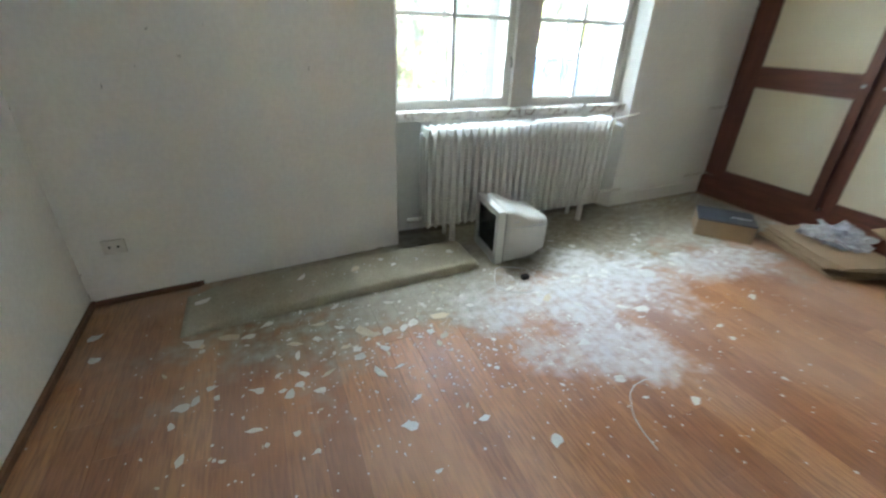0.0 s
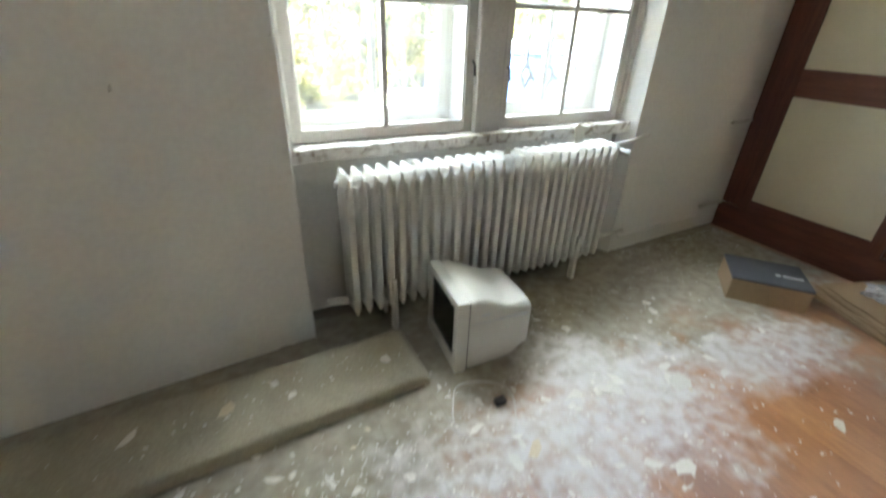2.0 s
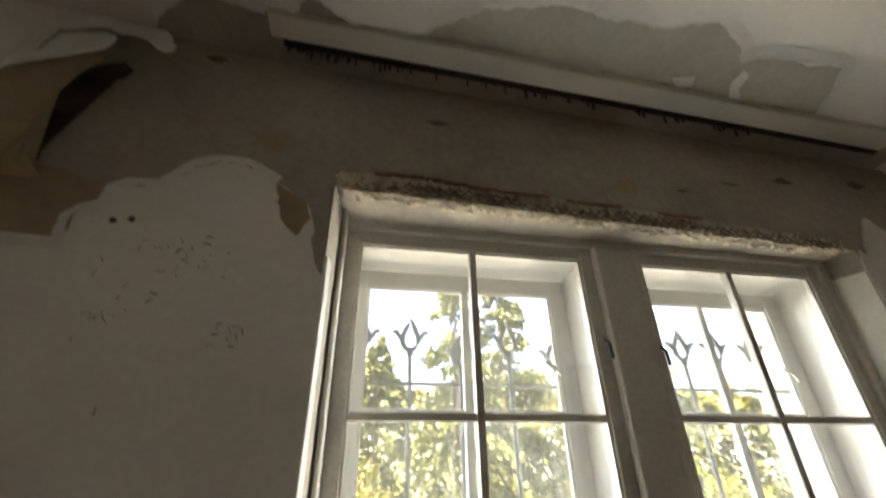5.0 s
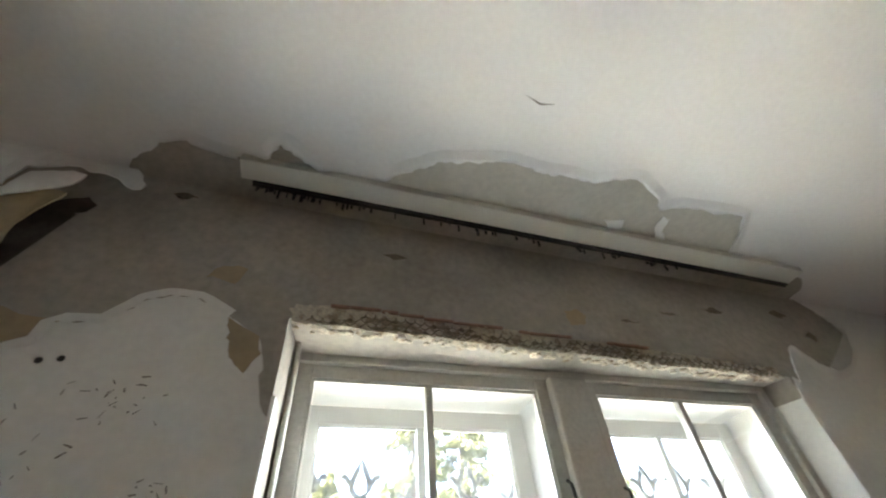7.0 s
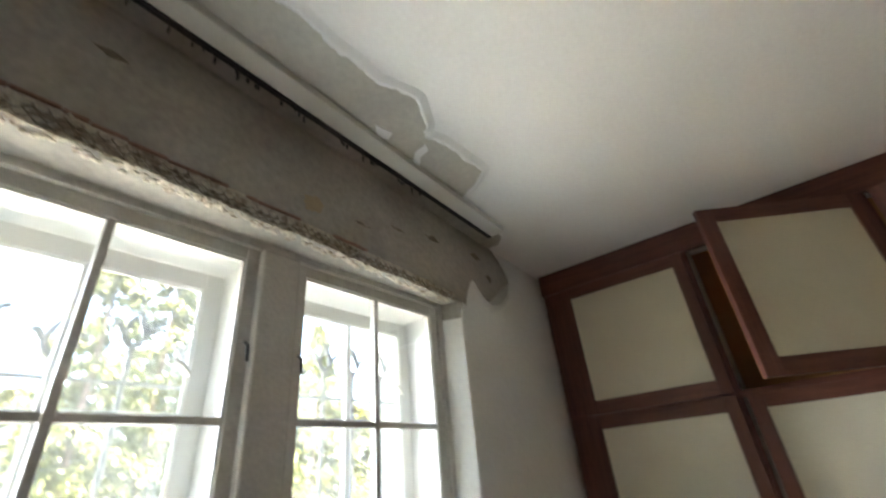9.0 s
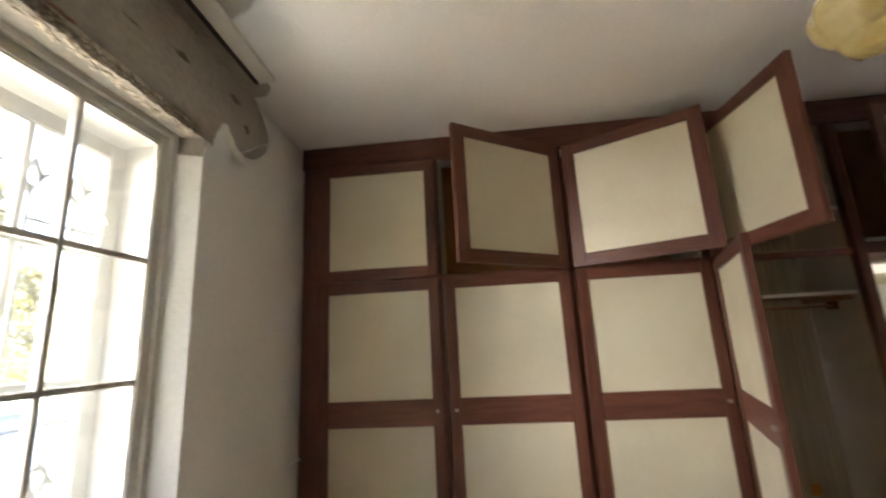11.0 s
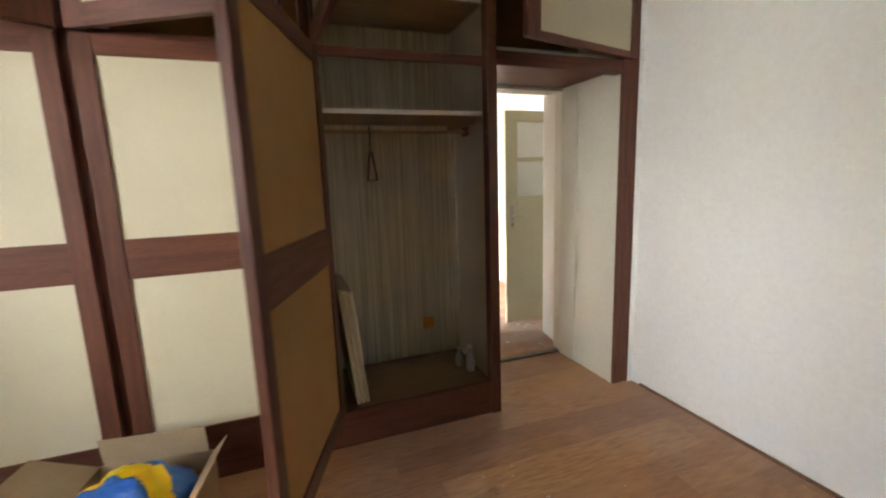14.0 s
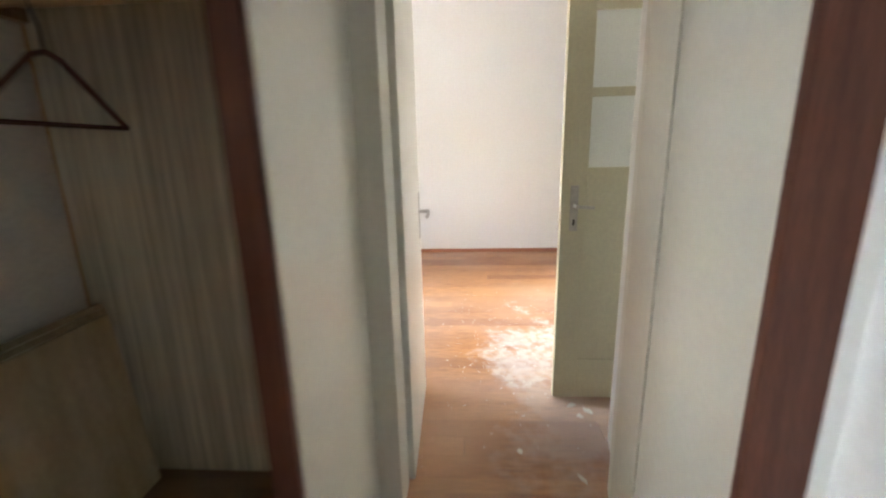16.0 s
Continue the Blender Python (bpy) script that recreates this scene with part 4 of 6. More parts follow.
for k, (cy, w) in enumerate(((-0.062, 0.028), (0.0, 0.026), (0.062, 0.028))):
    block(-0.0175, 0.0175, cy - w / 2 - 0.009, cy + w / 2 + 0.009, RZ0 + 0.03, RZ1 - 0.05, 0.009, bm)


def radiator_head(bm, z0, s):
    """The joined end of a section: a thin ridge that swells to the hub half way through its depth."""
    profile = [(-0.0055, 0.0), (0.0055, 0.0), (0.013, -0.022), (0.0305, -0.050), (0.0305, -0.066), (0.014, -0.090), (-0.014, -0.090), (-0.0305, -0.066), (-0.0305, -0.050), (-0.013, -0.022)]
    rings = []
    for y, swell, drop in ((-0.090, 0.30, 0.020), (-0.082, 0.44, 0.006), (-0.045, 0.50, 0.0), (-0.022, 1.0, 0.0), (0.022, 1.0, 0.0), (0.045, 0.50, 0.0), (0.082, 0.44, 0.006), (0.090, 0.30, 0.020)):
        rings.append([bm.verts.new((min(abs(px), max(0.0055, abs(px) * swell)) * (1 if px > 0 else -1), y, z0 + s * (pz - drop * (1 + pz / 0.09)))) for px, pz in profile])
    for a, b in zip(rings, rings[1:]):
        for k in range(10):
            bm.faces.new((a[k], a[(k + 1) % 10], b[(k + 1) % 10], b[k]))
    bm.faces.new(rings[0])
    bm.faces.new(rings[-1][::-1])


radiator_head(bm, RZ1, 1)
radiator_head(bm, RZ0, -1)
bmesh.ops.recalc_face_normals(bm, faces=bm.faces[:])
section_mesh = None
for i in range(RN):
    if section_mesh is None:
        first = part("section", bm, RADIATOR_PAINT, radiator, smooth=True)
        section_mesh = first.data
        ob = first
    else:
        ob = new("section", section_mesh)
        ob.parent = radiator
    ob.location = (RX0 + i * RPITCH, RY + (i * RPITCH) * 0.02, 0)
for z in (RZ0 + 0.057, RZ1 - 0.057):
    part("pipe", tube([(RX0 - 0.042, RY, z), (RX0 + (RN - 0.6) * RPITCH, RY + 0.033, z)], 0.018, 8), RADIATOR_PAINT, radiator)
for i in (3, 23):
    fx, fy = RX0 + i * RPITCH + 0.01, RY - 0.085 + i * RPITCH * 0.02
    part("foot", block(fx - 0.014, fx + 0.014, fy - 0.022, fy + 0.022, 0, 0.30, 0.008), RADIATOR_PAINT, radiator)
    part("foot", block(fx - 0.012, fx + 0.012, fy + 0.14, fy + 0.17, 0, RZ0 + 0.04, 0.006), RADIATOR_PAINT, radiator)
part("valve", tube([(RX0 + (RN - 1) * RPITCH, RY + 0.03, 0.80), (3.30, RY + 0.04, 0.80)], 0.020, 8), RADIATOR_PAINT, radiator)
part("valve_cap", tube([(3.30, RY + 0.02, 0.795), (3.33, RY - 0.03, 0.785)], 0.018, 10), OUTER_PAINT, radiator, "white valve cap")
part("flow_pipe", tube([(3.26, RY + 0.06, 0.82), (3.42, RY + 0.06, 0.835), (3.60, 2.985, 0.855)], 0.012, 8), RADIATOR_PAINT, radiator)
part("return_pipe", tube([(3.20, RY + 0.04, 0.19), (3.36, RY + 0.08, 0.18), (3.60, 3.0, 0.17)], 0.012, 8), RADIATOR_PAINT, radiator)
part("lower_tap", tube([(RX0 - 0.12, RY + 0.05, 0.165), (RX0 - 0.02, RY + 0.02, 0.17)], 0.020, 8), RADIATOR_PAINT, radiator)
rnd = random.Random(14)
bm = bmesh.new()
for i in range(55):
    fx = RX0 + rnd.random() ** 0.7 * (RN - 1) * RPITCH
    c = Vector((fx, RY + (fx - RX0) * 0.02 + rnd.uniform(-0.05, 0.09), RZ1 + rnd.uniform(0.0, 0.006)))
    s = rnd.uniform(0.004, 0.02)
    vs = [bm.verts.new(c + Vector((math.cos(a) * s * rnd.uniform(0.5, 1), math.sin(a) * s * rnd.uniform(0.5, 1), rnd.uniform(-0.001, 0.005)))) for a in (0, 1.3, 2.4, 3.7, 5.1)]
    bm.faces.new(vs)
tagged(link_mesh("plaster_crumbs_on_radiator", bm, DUST_WHITE), "white plaster crumbs lying on the radiator", "debris", kind="stuff")
flake_up = tagged(link_mesh("paint_flake", sheet(rough_outline([(-0.035, 0), (0.045, -0.005), (0.05, 0.05), (0.01, 0.115), (-0.04, 0.09)], 0.03, 0.004, 3), lambda u, v, d: (u, 0.03 * v - d, v), 0.003), FLAKE), "white paint flake leaning upright on the radiator", "debris")
flake_up.matrix_world = pose(2.99, 2.96, RZ1 - 0.004, -8, 0, 12)
flake_up2 = tagged(link_mesh("paint_flake", sheet(rough_outline([(-0.02, 0), (0.03, 0), (0.02, 0.05)], 0.02, 0.003, 4), lambda u, v, d: (u, -d, v), 0.003), FLAKE), "small paint flake stuck upright on the radiator", "debris")
flake_up2.matrix_world = pose(2.45, 2.90, RZ1 - 0.004, -10, 0, 5)

# ---- fixed pipes and sockets ----
wall_pipe = thing("wall_pipe", "thin pipe stub running along the wall into the wardrobe", "pipe")
part("pipe", tube([(4.55, wall_y(4.6) - 0.03, 0.86), (4.78, wall_y(4.6) - 0.03, 0.87)], 0.012, 8), RADIATOR_PAINT, wall_pipe)
wall_pipe2 = thing("wall_pipe", "thin pipe stub running along the wall into the wardrobe", "pipe")
part("pipe", tube([(4.5, wall_y(4.6) - 0.03, 0.20), (4.78, wall_y(4.6) - 0.03, 0.21)], 0.014, 8), RADIATOR_PAINT, wall_pipe2)
# white tube standing in for a low plaster ridge along the wall
part("pipe", tube([(3.58, wall_y(3.6) - 0.014, 0.115), (4.5, wall_y(4.5) - 0.014, 0.115)], 0.010, 8), WHITE_WALL, wall_pipe2)


def double_socket(x, z):
    s = thing("wall_socket", "old cream double wall socket", "socket")
    y = wall_y(x) - 0.004
    part("plate", block(x - 0.055, x + 0.055, y - 0.012, y, z - 0.04, z + 0.04, 0.004), PLASTIC_BEIGE, s)
    for dx in (-0.02, 0.02):
        part("hole", tube([(x + dx, y - 0.0135, z), (x + dx, y - 0.011, z)], 0.007, 8), DARK, s)
    part("rim", tube([(x, y - 0.0132, z), (x, y - 0.0118, z)], 0.034, 20), PLASTIC_BEIGE, s)


double_socket(-0.27, 0.34)

# ---- skirting ----
part_skirt = tagged(link_mesh("baseboard", block(LEFT, LEFT + 0.022, SOUTH, 2.73, 0.002, 0.035, 0.006), SKIRTING), "thin brown wooden floor strip along the wall", "baseboard", kind="structure")
tagged(link_mesh("baseboard", prism([(LEFT + 0.025, wall_y(LEFT) - 0.03), (0.08, wall_y(0.08) - 0.034), (0.10, wall_y(0.10) - 0.012), (LEFT + 0.025, wall_y(LEFT) - 0.006)], 0.002, 0.03), SKIRTING), "thin brown wooden floor strip, coming loose", "baseboard", kind="structure")
tagged(link_mesh("baseboard", block(LEFT + 0.025, 4.66, SOUTH, SOUTH + 0.014, 0.001, 0.018, 0.004), SKIRTING), "thin brown wooden floor strip along the white wall", "baseboard", kind="structure")
tagged(link_mesh("baseboard", block(9.48, 9.5, -2.45, 1.6, 0.002, 0.05, 0.004), SKIRT_RED), "red-brown skirting of the far room", "baseboard", kind="structure")
tagged(link_mesh("baseboard", block(6.3, 9.48, -2.47, -2.45, 0.002, 0.05, 0.004), SKIRT_RED), "red-brown skirting of the far room", "baseboard", kind="structure")

# ---- fitted wardrobe ----
wardrobe = thing("fitted_wardrobe", "room-high fitted wardrobe, dark stained frames with cream panels, several doors open", "wardrobe")
PX = FRONT
BACK = CLOSET_BACK
POSTS = [(3.05, 2.905), (2.005, 1.955), (1.045, 0.995), (0.085, 0.03), (-0.885, -0.945), (-1.825, -1.98)]
for i, (a, b) in enumerate(POSTS):
    z0 = 0.0 if i >= 4 else 0.21
    part("post", block(PX + 0.038 if i < 4 else PX - 0.004, PX + 0.065, b, a, z0, 3.06, 0.003), WOOD_V, wardrobe)
part("top_rail", block(PX + 0.002, PX + 0.05, -1.98, 3.05, 3.06, CEILING - 0.004, 0.003), WOOD_H, wardrobe)
part("plinth", block(PX + 0.004, PX + 0.03, -0.885, 3.05, 0.0, 0.21, 0.003), WOOD_H, wardrobe, "dark wooden plinth board")
part("middle_rail", block(PX + 0.038, PX + 0.064, -0.885, 3.05, 2.085, 2.135, 0.003), WOOD_H, wardrobe)
part("door_head", block(PX - 0.002, PX + 0.06, -1.825, -0.945, 2.08, 2.16, 0.003), WOOD_H, wardrobe, "dark rail over the doorway")
for y0, y1 in ((2.935, 3.05), (1.955, 2.005), (0.995, 1.045), (0.035, 0.075), (-0.945, -0.905)):
    yc = (y0 + y1) / 2
    part("side_board", block(PX + 0.065, BACK - 0.01, yc - 0.009, yc + 0.009, 0.0, CEILING - 0.01), SIDE_BOARD, wardrobe, "grey-lined inner partition")
part("back_panel", block(BACK - 0.01, BACK, -0.945, 0.035, 0.0, CEILING - 0.01), WOODGRAIN, wardrobe, "streaky wood-grain lining")
part("back_panel", block(BACK - 0.01, BACK, 0.035, 3.05, 0.0, CEILING - 0.01), PANEL_BACK, wardrobe, "brown hardboard lining")
part("back_panel", block(BACK - 0.01, BACK, -1.98, -0.945, 2.22, CEILING - 0.01), PANEL_BACK, wardrobe, "brown hardboard lining")
part("floor_board", block(PX + 0.03, BACK - 0.01, -0.90, 3.03, 0.17, 0.20), CLOSET_FLOOR, wardrobe)
for z, y0, y1, x0 in ((1.825, -0.898, 0.042, PX + 0.10), (2.42, -0.898, 0.042, PX + 0.07)):
    s = part("shelf", block(x0, BACK - 0.012, y0, y1, z, z + 0.018), SHELF_WOOD, wardrobe)
    part("shelf_edge", block(x0 - 0.006, x0, y0, y1, z - 0.003, z + 0.021), SHELF_EDGE, s, "white plastic shelf edge")
for y0, y1 in ((0.045, 2.93), (-1.94, -0.95)):
    part("shelf", block(PX + 0.065, BACK - 0.012, y0, y1, 2.11, 2.128), WOOD_H, wardrobe)
for by0, by1 in ((0.012, 0.045), (-0.90, -0.867)):
    part("shelf_batten", block(PX + 0.11, BACK - 0.012, by0, by1, 1.785, 1.824, 0.003), SHELF_WOOD, wardrobe, "brown batten under the shelf")
part("clothes_rail", tube([(5.08, -0.895, 1.755), (5.08, 0.04, 1.755)], 0.011, 8), SHELF_WOOD, wardrobe, "round wooden clothes rail")
part("rail_socket", block(5.03, 5.13, -0.898, -0.882, 1.73, 1.80, 0.004), WOOD_V, wardrobe)


def wardrobe_door(hinge_y, side, width, z0, z1, angle, bands, st=0.082):
    """A framed door. side: +1 when it reaches from the hinge towards +y. bands: heights (lo, hi) of its panels."""
    t = 0.036
    y = lambda a, b: (min(side * a, side * b), max(side * a, side * b))
    lo, hi = y(0.004, width - 0.004)
    board = part("door", block(0.020, 0.026, lo + 0.01, hi - 0.01, z0 + 0.006, z1 - 0.006), PANEL_BACK, wardrobe, "framed cream door with a brown hardboard back")
    for a, b in ((0.004, st), (width - st, width - 0.004)):
        part("stile", block(0, t, *y(a, b), z0, z1, 0.003), WOOD_V, board)
    edges = [z0] + [z for band in bands for z in band] + [z1]
    for a, b in zip(edges[0::2], edges[1::2]):
        part("rail", block(0.0015, t - 0.0015, *y(st, width - st), a, b, 0.003), WOOD_H, board)
    for a, b in bands:
        part("panel", block(0.010, 0.017, *y(st - 0.002, width - st + 0.002), a - 0.002, b + 0.002), PANEL_CREAM, board)
    if len(bands) > 1:
        kz = bands[0][1] + 0.10
        part("knob", tube([(-0.018, side * (width - 0.05), kz), (0.0, side * (width - 0.05), kz)], 0.012, 10), METAL, board, "small metal knob")
    board.matrix_world = pose(PX, hinge_y, 0, 0, 0, side * angle)
    return board


TALL = ((0.295, 1.07), (1.25, 2.02))
HIGH = ((2.205, 2.97),)
wardrobe_door(2.902, -1, 0.925, 0.205, 2.10, 0, TALL)
wardrobe_door(1.028, 1, 0.915, 0.205, 2.10, 0, TALL)
wardrobe_door(0.990, -1, 0.935, 0.205, 2.10, 0, TALL)
wardrobe_door(0.045, -1, 0.94, 0.205, 2.10, 109, TALL)
wardrobe_door(2.902, -1, 0.925, 2.115, 3.055, 0, HIGH)
wardrobe_door(1.015, 1, 0.945, 2.115, 3.055, 35.5, HIGH, 0.095)
wardrobe_door(0.995, -1, 0.94, 2.115, 3.055, 29.5, HIGH, 0.095)
wardrobe_door(0.045, -1, 0.95, 2.115, 3.055, 86, HIGH, 0.095)
wardrobe_door(-1.965, 1, 1.0, 2.165, 3.055, 14, HIGH, 0.10)

# in the open compartment
hanger = thing("clothes_hanger", "plain dark wooden triangular clothes hanger on the rail", "hanger")
hx, hy = 5.08, -0.275
part("hook", tube([(hx, hy, 1.745), (hx + 0.016, hy, 1.772), (hx + 0.0, hy, 1.785), (hx - 0.018, hy, 1.77), (hx - 0.014, hy, 1.74), (hx, hy, 1.70), (hx, hy, 1.64)], 0.003, 6), DARK, hanger)
part("shoulder_bar", tube([(hx - 0.20, hy + 0.01, 1.475), (hx - 0.04, hy, 1.63), (hx, hy, 1.645), (hx + 0.04, hy, 1.63), (hx + 0.20, hy - 0.01, 1.47)], 0.008, 6), WOOD_V, hanger)
part("cross_bar", tube([(hx - 0.20, hy + 0.01, 1.475), (hx + 0.20, hy - 0.01, 1.47)], 0.007, 6), WOOD_V, hanger)
for i in range(3):
    plank = tagged(link_mesh("loose_plank", block(-0.265 + i * 0.004, 0.255 - i * 0.02, -0.011, 0.011, 0, 0.69 - i * 0.012, 0.003), RAW_WOOD), "raw wooden board leaning inside the wardrobe", "plank", "boards leaning in the wardrobe")
    plank.matrix_world = pose(5.085, -0.075 - i * 0.026, 0.206, -5.5, 0, 0)
closet_socket = thing("wall_socket", "orange plastic wall socket", "socket")
part("plate", block(BACK - 0.02, BACK - 0.0105, -0.715, -0.635, 0.40, 0.48, 0.004), ORANGE, closet_socket)
part("insert", tube([(BACK - 0.024, -0.675, 0.44), (BACK - 0.019, -0.675, 0.44)], 0.026, 16), ORANGE, closet_socket)


def bottle(x, y, z, h, r, mat):
    b = thing("glass_bottle", "small clear glass jar standing in the wardrobe", "jar", "jars in the wardrobe")
    prof = [(r * 0.9, 0), (r, 0.01), (r, h * 0.6), (r * 0.45, h * 0.78), (r * 0.42, h)]
    bm = bmesh.new()
    rings = [[bm.verts.new((x + q * math.cos(k * math.pi / 6), y + q * math.sin(k * math.pi / 6), z + hh)) for k in range(12)] for q, hh in prof]
    for q, s in zip(rings, rings[1:]):
        for k in range(12):
            bm.faces.new((q[k], q[(k + 1) % 12], s[(k + 1) % 12], s[k]))
    bm.faces.new(rings[0][::-1])
    part("body", bm, mat, b, smooth=True)
    part("cap", tube([(x, y, z + h), (x, y, z + h + 0.02)], r * 0.5, 12), OUTER_PAINT, b, "white cap")


bottle(4.98, -0.84, 0.2, 0.16, 0.034, FILM)
bottle(5.08, -0.80, 0.2, 0.12, 0.030, FILM)

# ---- doorway to the far room ----
frame_thing = tagged(new("door_1"), "white painted door frame with an open door leaf", "door", kind="structure")
part("jamb", prism([(5.36, DOOR_S - 0.1), (5.52, DOOR_S - 0.1), (5.52, DOOR_S - 0.035), (5.36, DOOR_S)], 0, 2.17), PASSAGE_PAINT, frame_thing)
part("jamb", block(5.36, 5.52, DOOR_N, DOOR_N + 0.09, 0, 2.17, 0.006), PASSAGE_PAINT, frame_thing)
part("head", block(5.36, 5.52, DOOR_S, DOOR_N, 2.09, 2.17, 0.006), PASSAGE_PAINT, frame_thing)
part("architrave", block(5.18, 5.36, DOOR_S, DOOR_S + 0.014, 0.0, 2.12, 0.003), PASSAGE_PAINT, frame_thing)
part("threshold", block(5.375, 5.425, DOOR_S, DOOR_N, -0.01, 0.012, 0.004), STONE_SILL, frame_thing, "worn grey threshold strip")
leaf = part("door_leaf", block(0, 0.72, -0.02, 0.02, 0.015, 2.06, 0.004), DOOR_WHITE, frame_thing, "white panelled door leaf standing open")
part("lock_plate", block(0.625, 0.665, -0.026, -0.0205, 0.93, 1.17, 0.002), METAL, leaf)
part("door_handle", tube([(0.645, -0.022, 1.07), (0.645, -0.07, 1.07), (0.56, -0.075, 1.065), (0.53, -0.07, 1.06)], 0.009, 8), METAL, leaf, "dull metal lever handle")
leaf.matrix_world = pose(5.53, -1.045, 0, 0, 0, 2)

glazed = tagged(new("door_2"), "cream glazed door standing open in the far room", "door", kind="structure")
GX, GH, GT = 6.165, -2.465, -1.762
W2 = GT - GH
gbody = part("stile", block(0, 0.04, W2 - 0.125, W2, 0.01, 2.08, 0.003), DOOR_CREAM, glazed)
part("stile", block(0, 0.04, 0, 0.11, 0.01, 2.08, 0.003), DOOR_CREAM, glazed)
part("rail", block(0.001, 0.039, 0.11, W2 - 0.125, 1.975, 2.08, 0.003), DOOR_CREAM, glazed)
part("rail", block(0.001, 0.039, 0.11, W2 - 0.125, 1.605, 1.645, 0.003), DOOR_CREAM, glazed)
part("rail", block(0.001, 0.039, 0.11, W2 - 0.125, 1.10, 1.275, 0.003), DOOR_CREAM, glazed)
part("rail", block(0.001, 0.039, 0.11, W2 - 0.125, 0.01, 0.24, 0.003), DOOR_CREAM, glazed)
part("lower_panel", block(0.012, 0.028, 0.11, W2 - 0.125, 0.24, 1.10), DOOR_CREAM, glazed)
for z0, z1 in ((1.275, 1.605), (1.645, 1.975)):
    part("pane", block(0.017, 0.022, 0.11, W2 - 0.125, z0, z1), FROSTED, glazed, "frosted glass pane")
plate = part("lock_plate", block(-0.006, 0.0, W2 - 0.085, W2 - 0.045, 0.96, 1.19, 0.002), METAL, glazed)
part("door_handle", tube([(-0.004, W2 - 0.065, 1.09), (-0.05, W2 - 0.065, 1.09), (-0.055, W2 - 0.15, 1.085)], 0.009, 8), METAL, plate, "dull metal lever handle")
part("keyhole", block(-0.008, -0.005, W2 - 0.07, W2 - 0.06, 0.99, 1.02), DARK, plate)
glazed.matrix_world = pose(GX, GH, 0, 0, 0, 0)
far_socket = thing("wall_socket", "orange plastic wall socket in the far room", "socket")
part("plate", block(8.75, 8.83, -2.47, -2.458, 0.50, 0.58, 0.004), ORANGE, far_socket)
part("insert", tube([(8.79, -2.457, 0.54), (8.79, -2.452, 0.54)], 0.026, 16), ORANGE, far_socket)

# ---- computer monitor on the floor ----
monitor = thing("crt_monitor", "beige tube computer monitor with dark screen on the floor", "monitor")


def loft(rings, bm=None):
    bm = bm or bmesh.new()
    rows = [[bm.verts.new(p) for p in ring] for ring in rings]
    k = len(rows[0])
    for q, s in zip(rows, rows[1:]):
        for i in range(k):
            bm.faces.new((q[i], q[(i + 1) % k], s[(i + 1) % k], s[i]))
    bm.faces.new(rows[0][::-1])
    bm.faces.new(rows[-1])
    bmesh.ops.recalc_face_normals(bm, faces=bm.faces[:])
    return bm


def rounded(cx, y0, y1, z0, z1, r, n=4):
    pts = []
    for yc, zc, a0 in ((y1 - r, z1 - r, 0), (y0 + r, z1 - r, 90), (y0 + r, z0 + r, 180), (y1 - r, z0 + r, 270)):
        for k in range(n + 1):
            a = radians(a0 + 90 * k / n)
            pts.append((cx, yc + r * math.cos(a), zc + r * math.sin(a)))
    return pts


M0, MD = 0.0, 0.40
shell = loft([rounded(0.055, 0.0, MD, 0.005, 0.385, 0.02), rounded(0.10, 0.0, MD, 0.005, 0.386, 0.024), rounded(0.15, 0.002, MD - 0.002, 0.005, 0.376, 0.03), rounded(0.20, 0.005, MD - 0.005, 0.006, 0.352, 0.035),
              rounded(0.25, 0.008, MD - 0.008, 0.010, 0.328, 0.036), rounded(0.30, 0.012, MD - 0.012, 0.018, 0.318, 0.036), rounded(0.345, 0.016, MD - 0.016, 0.05, 0.316, 0.036), rounded(0.385, 0.025, MD - 0.025, 0.06, 0.308, 0.04), rounded(0.40, 0.045, MD - 0.045, 0.08, 0.285, 0.035)])
part("shell", shell, PLASTIC_BEIGE, monitor, "beige plastic housing", smooth=True)
for y0, y1, z0, z1 in ((0, 0.045, 0, 0.39), (MD - 0.045, MD, 0, 0.39), (0.045, MD - 0.045, 0, 0.06), (0.045, MD - 0.045, 0.345, 0.39)):
    part("bezel", block(0.0, 0.056, y0, y1, z0, z1, 0.006), PLASTIC_BEIGE, monitor)
part("screen", loft([rounded(0.012, 0.044, MD - 0.044, 0.058, 0.347, 0.015), rounded(0.05, 0.044, MD - 0.044, 0.058, 0.347, 0.015)]), SCREEN, monitor, "dark grey tube screen")
part("badge", block(0.115, 0.16, -0.002, 0.005, 0.305, 0.315, 0.001), LOGO_GREY, monitor)
part("seam", block(0.0565, 0.0595, -0.0015, 0.02, 0.01, 0.38), DARK, monitor)
part("moulding_line", block(0.075, 0.36, -0.0015, 0.012, 0.268, 0.271), LOGO_GREY, monitor)
part("swivel_foot", block(0.10, 0.33, 0.09, MD - 0.09, 0.0, 0.035, 0.006), PLASTIC_BEIGE, monitor)
monitor.matrix_world = pose(1.925, 2.385, 0.0, 0, 0, -6)
plug = thing("power_lead", "thin pale monitor lead coiled on the floor with a dark plug", "cable")
ring = [(1.94 + 0.15 * math.cos(a) + 0.02 * math.sin(3 * a), 2.14 + 0.15 * math.sin(a), 0.006 + 0.03 * max(0, math.sin(a * 0.5 + 0.4)) ** 3) for a in [0.3 + 0.22 * k for k in range(30)]]
part("cord", tube(ring, 0.003, 6), OUTER_PAINT, plug)
part("plug", block(2.0, 2.05, 2.13, 2.165, 0.0, 0.03, 0.008), DARK, plug)
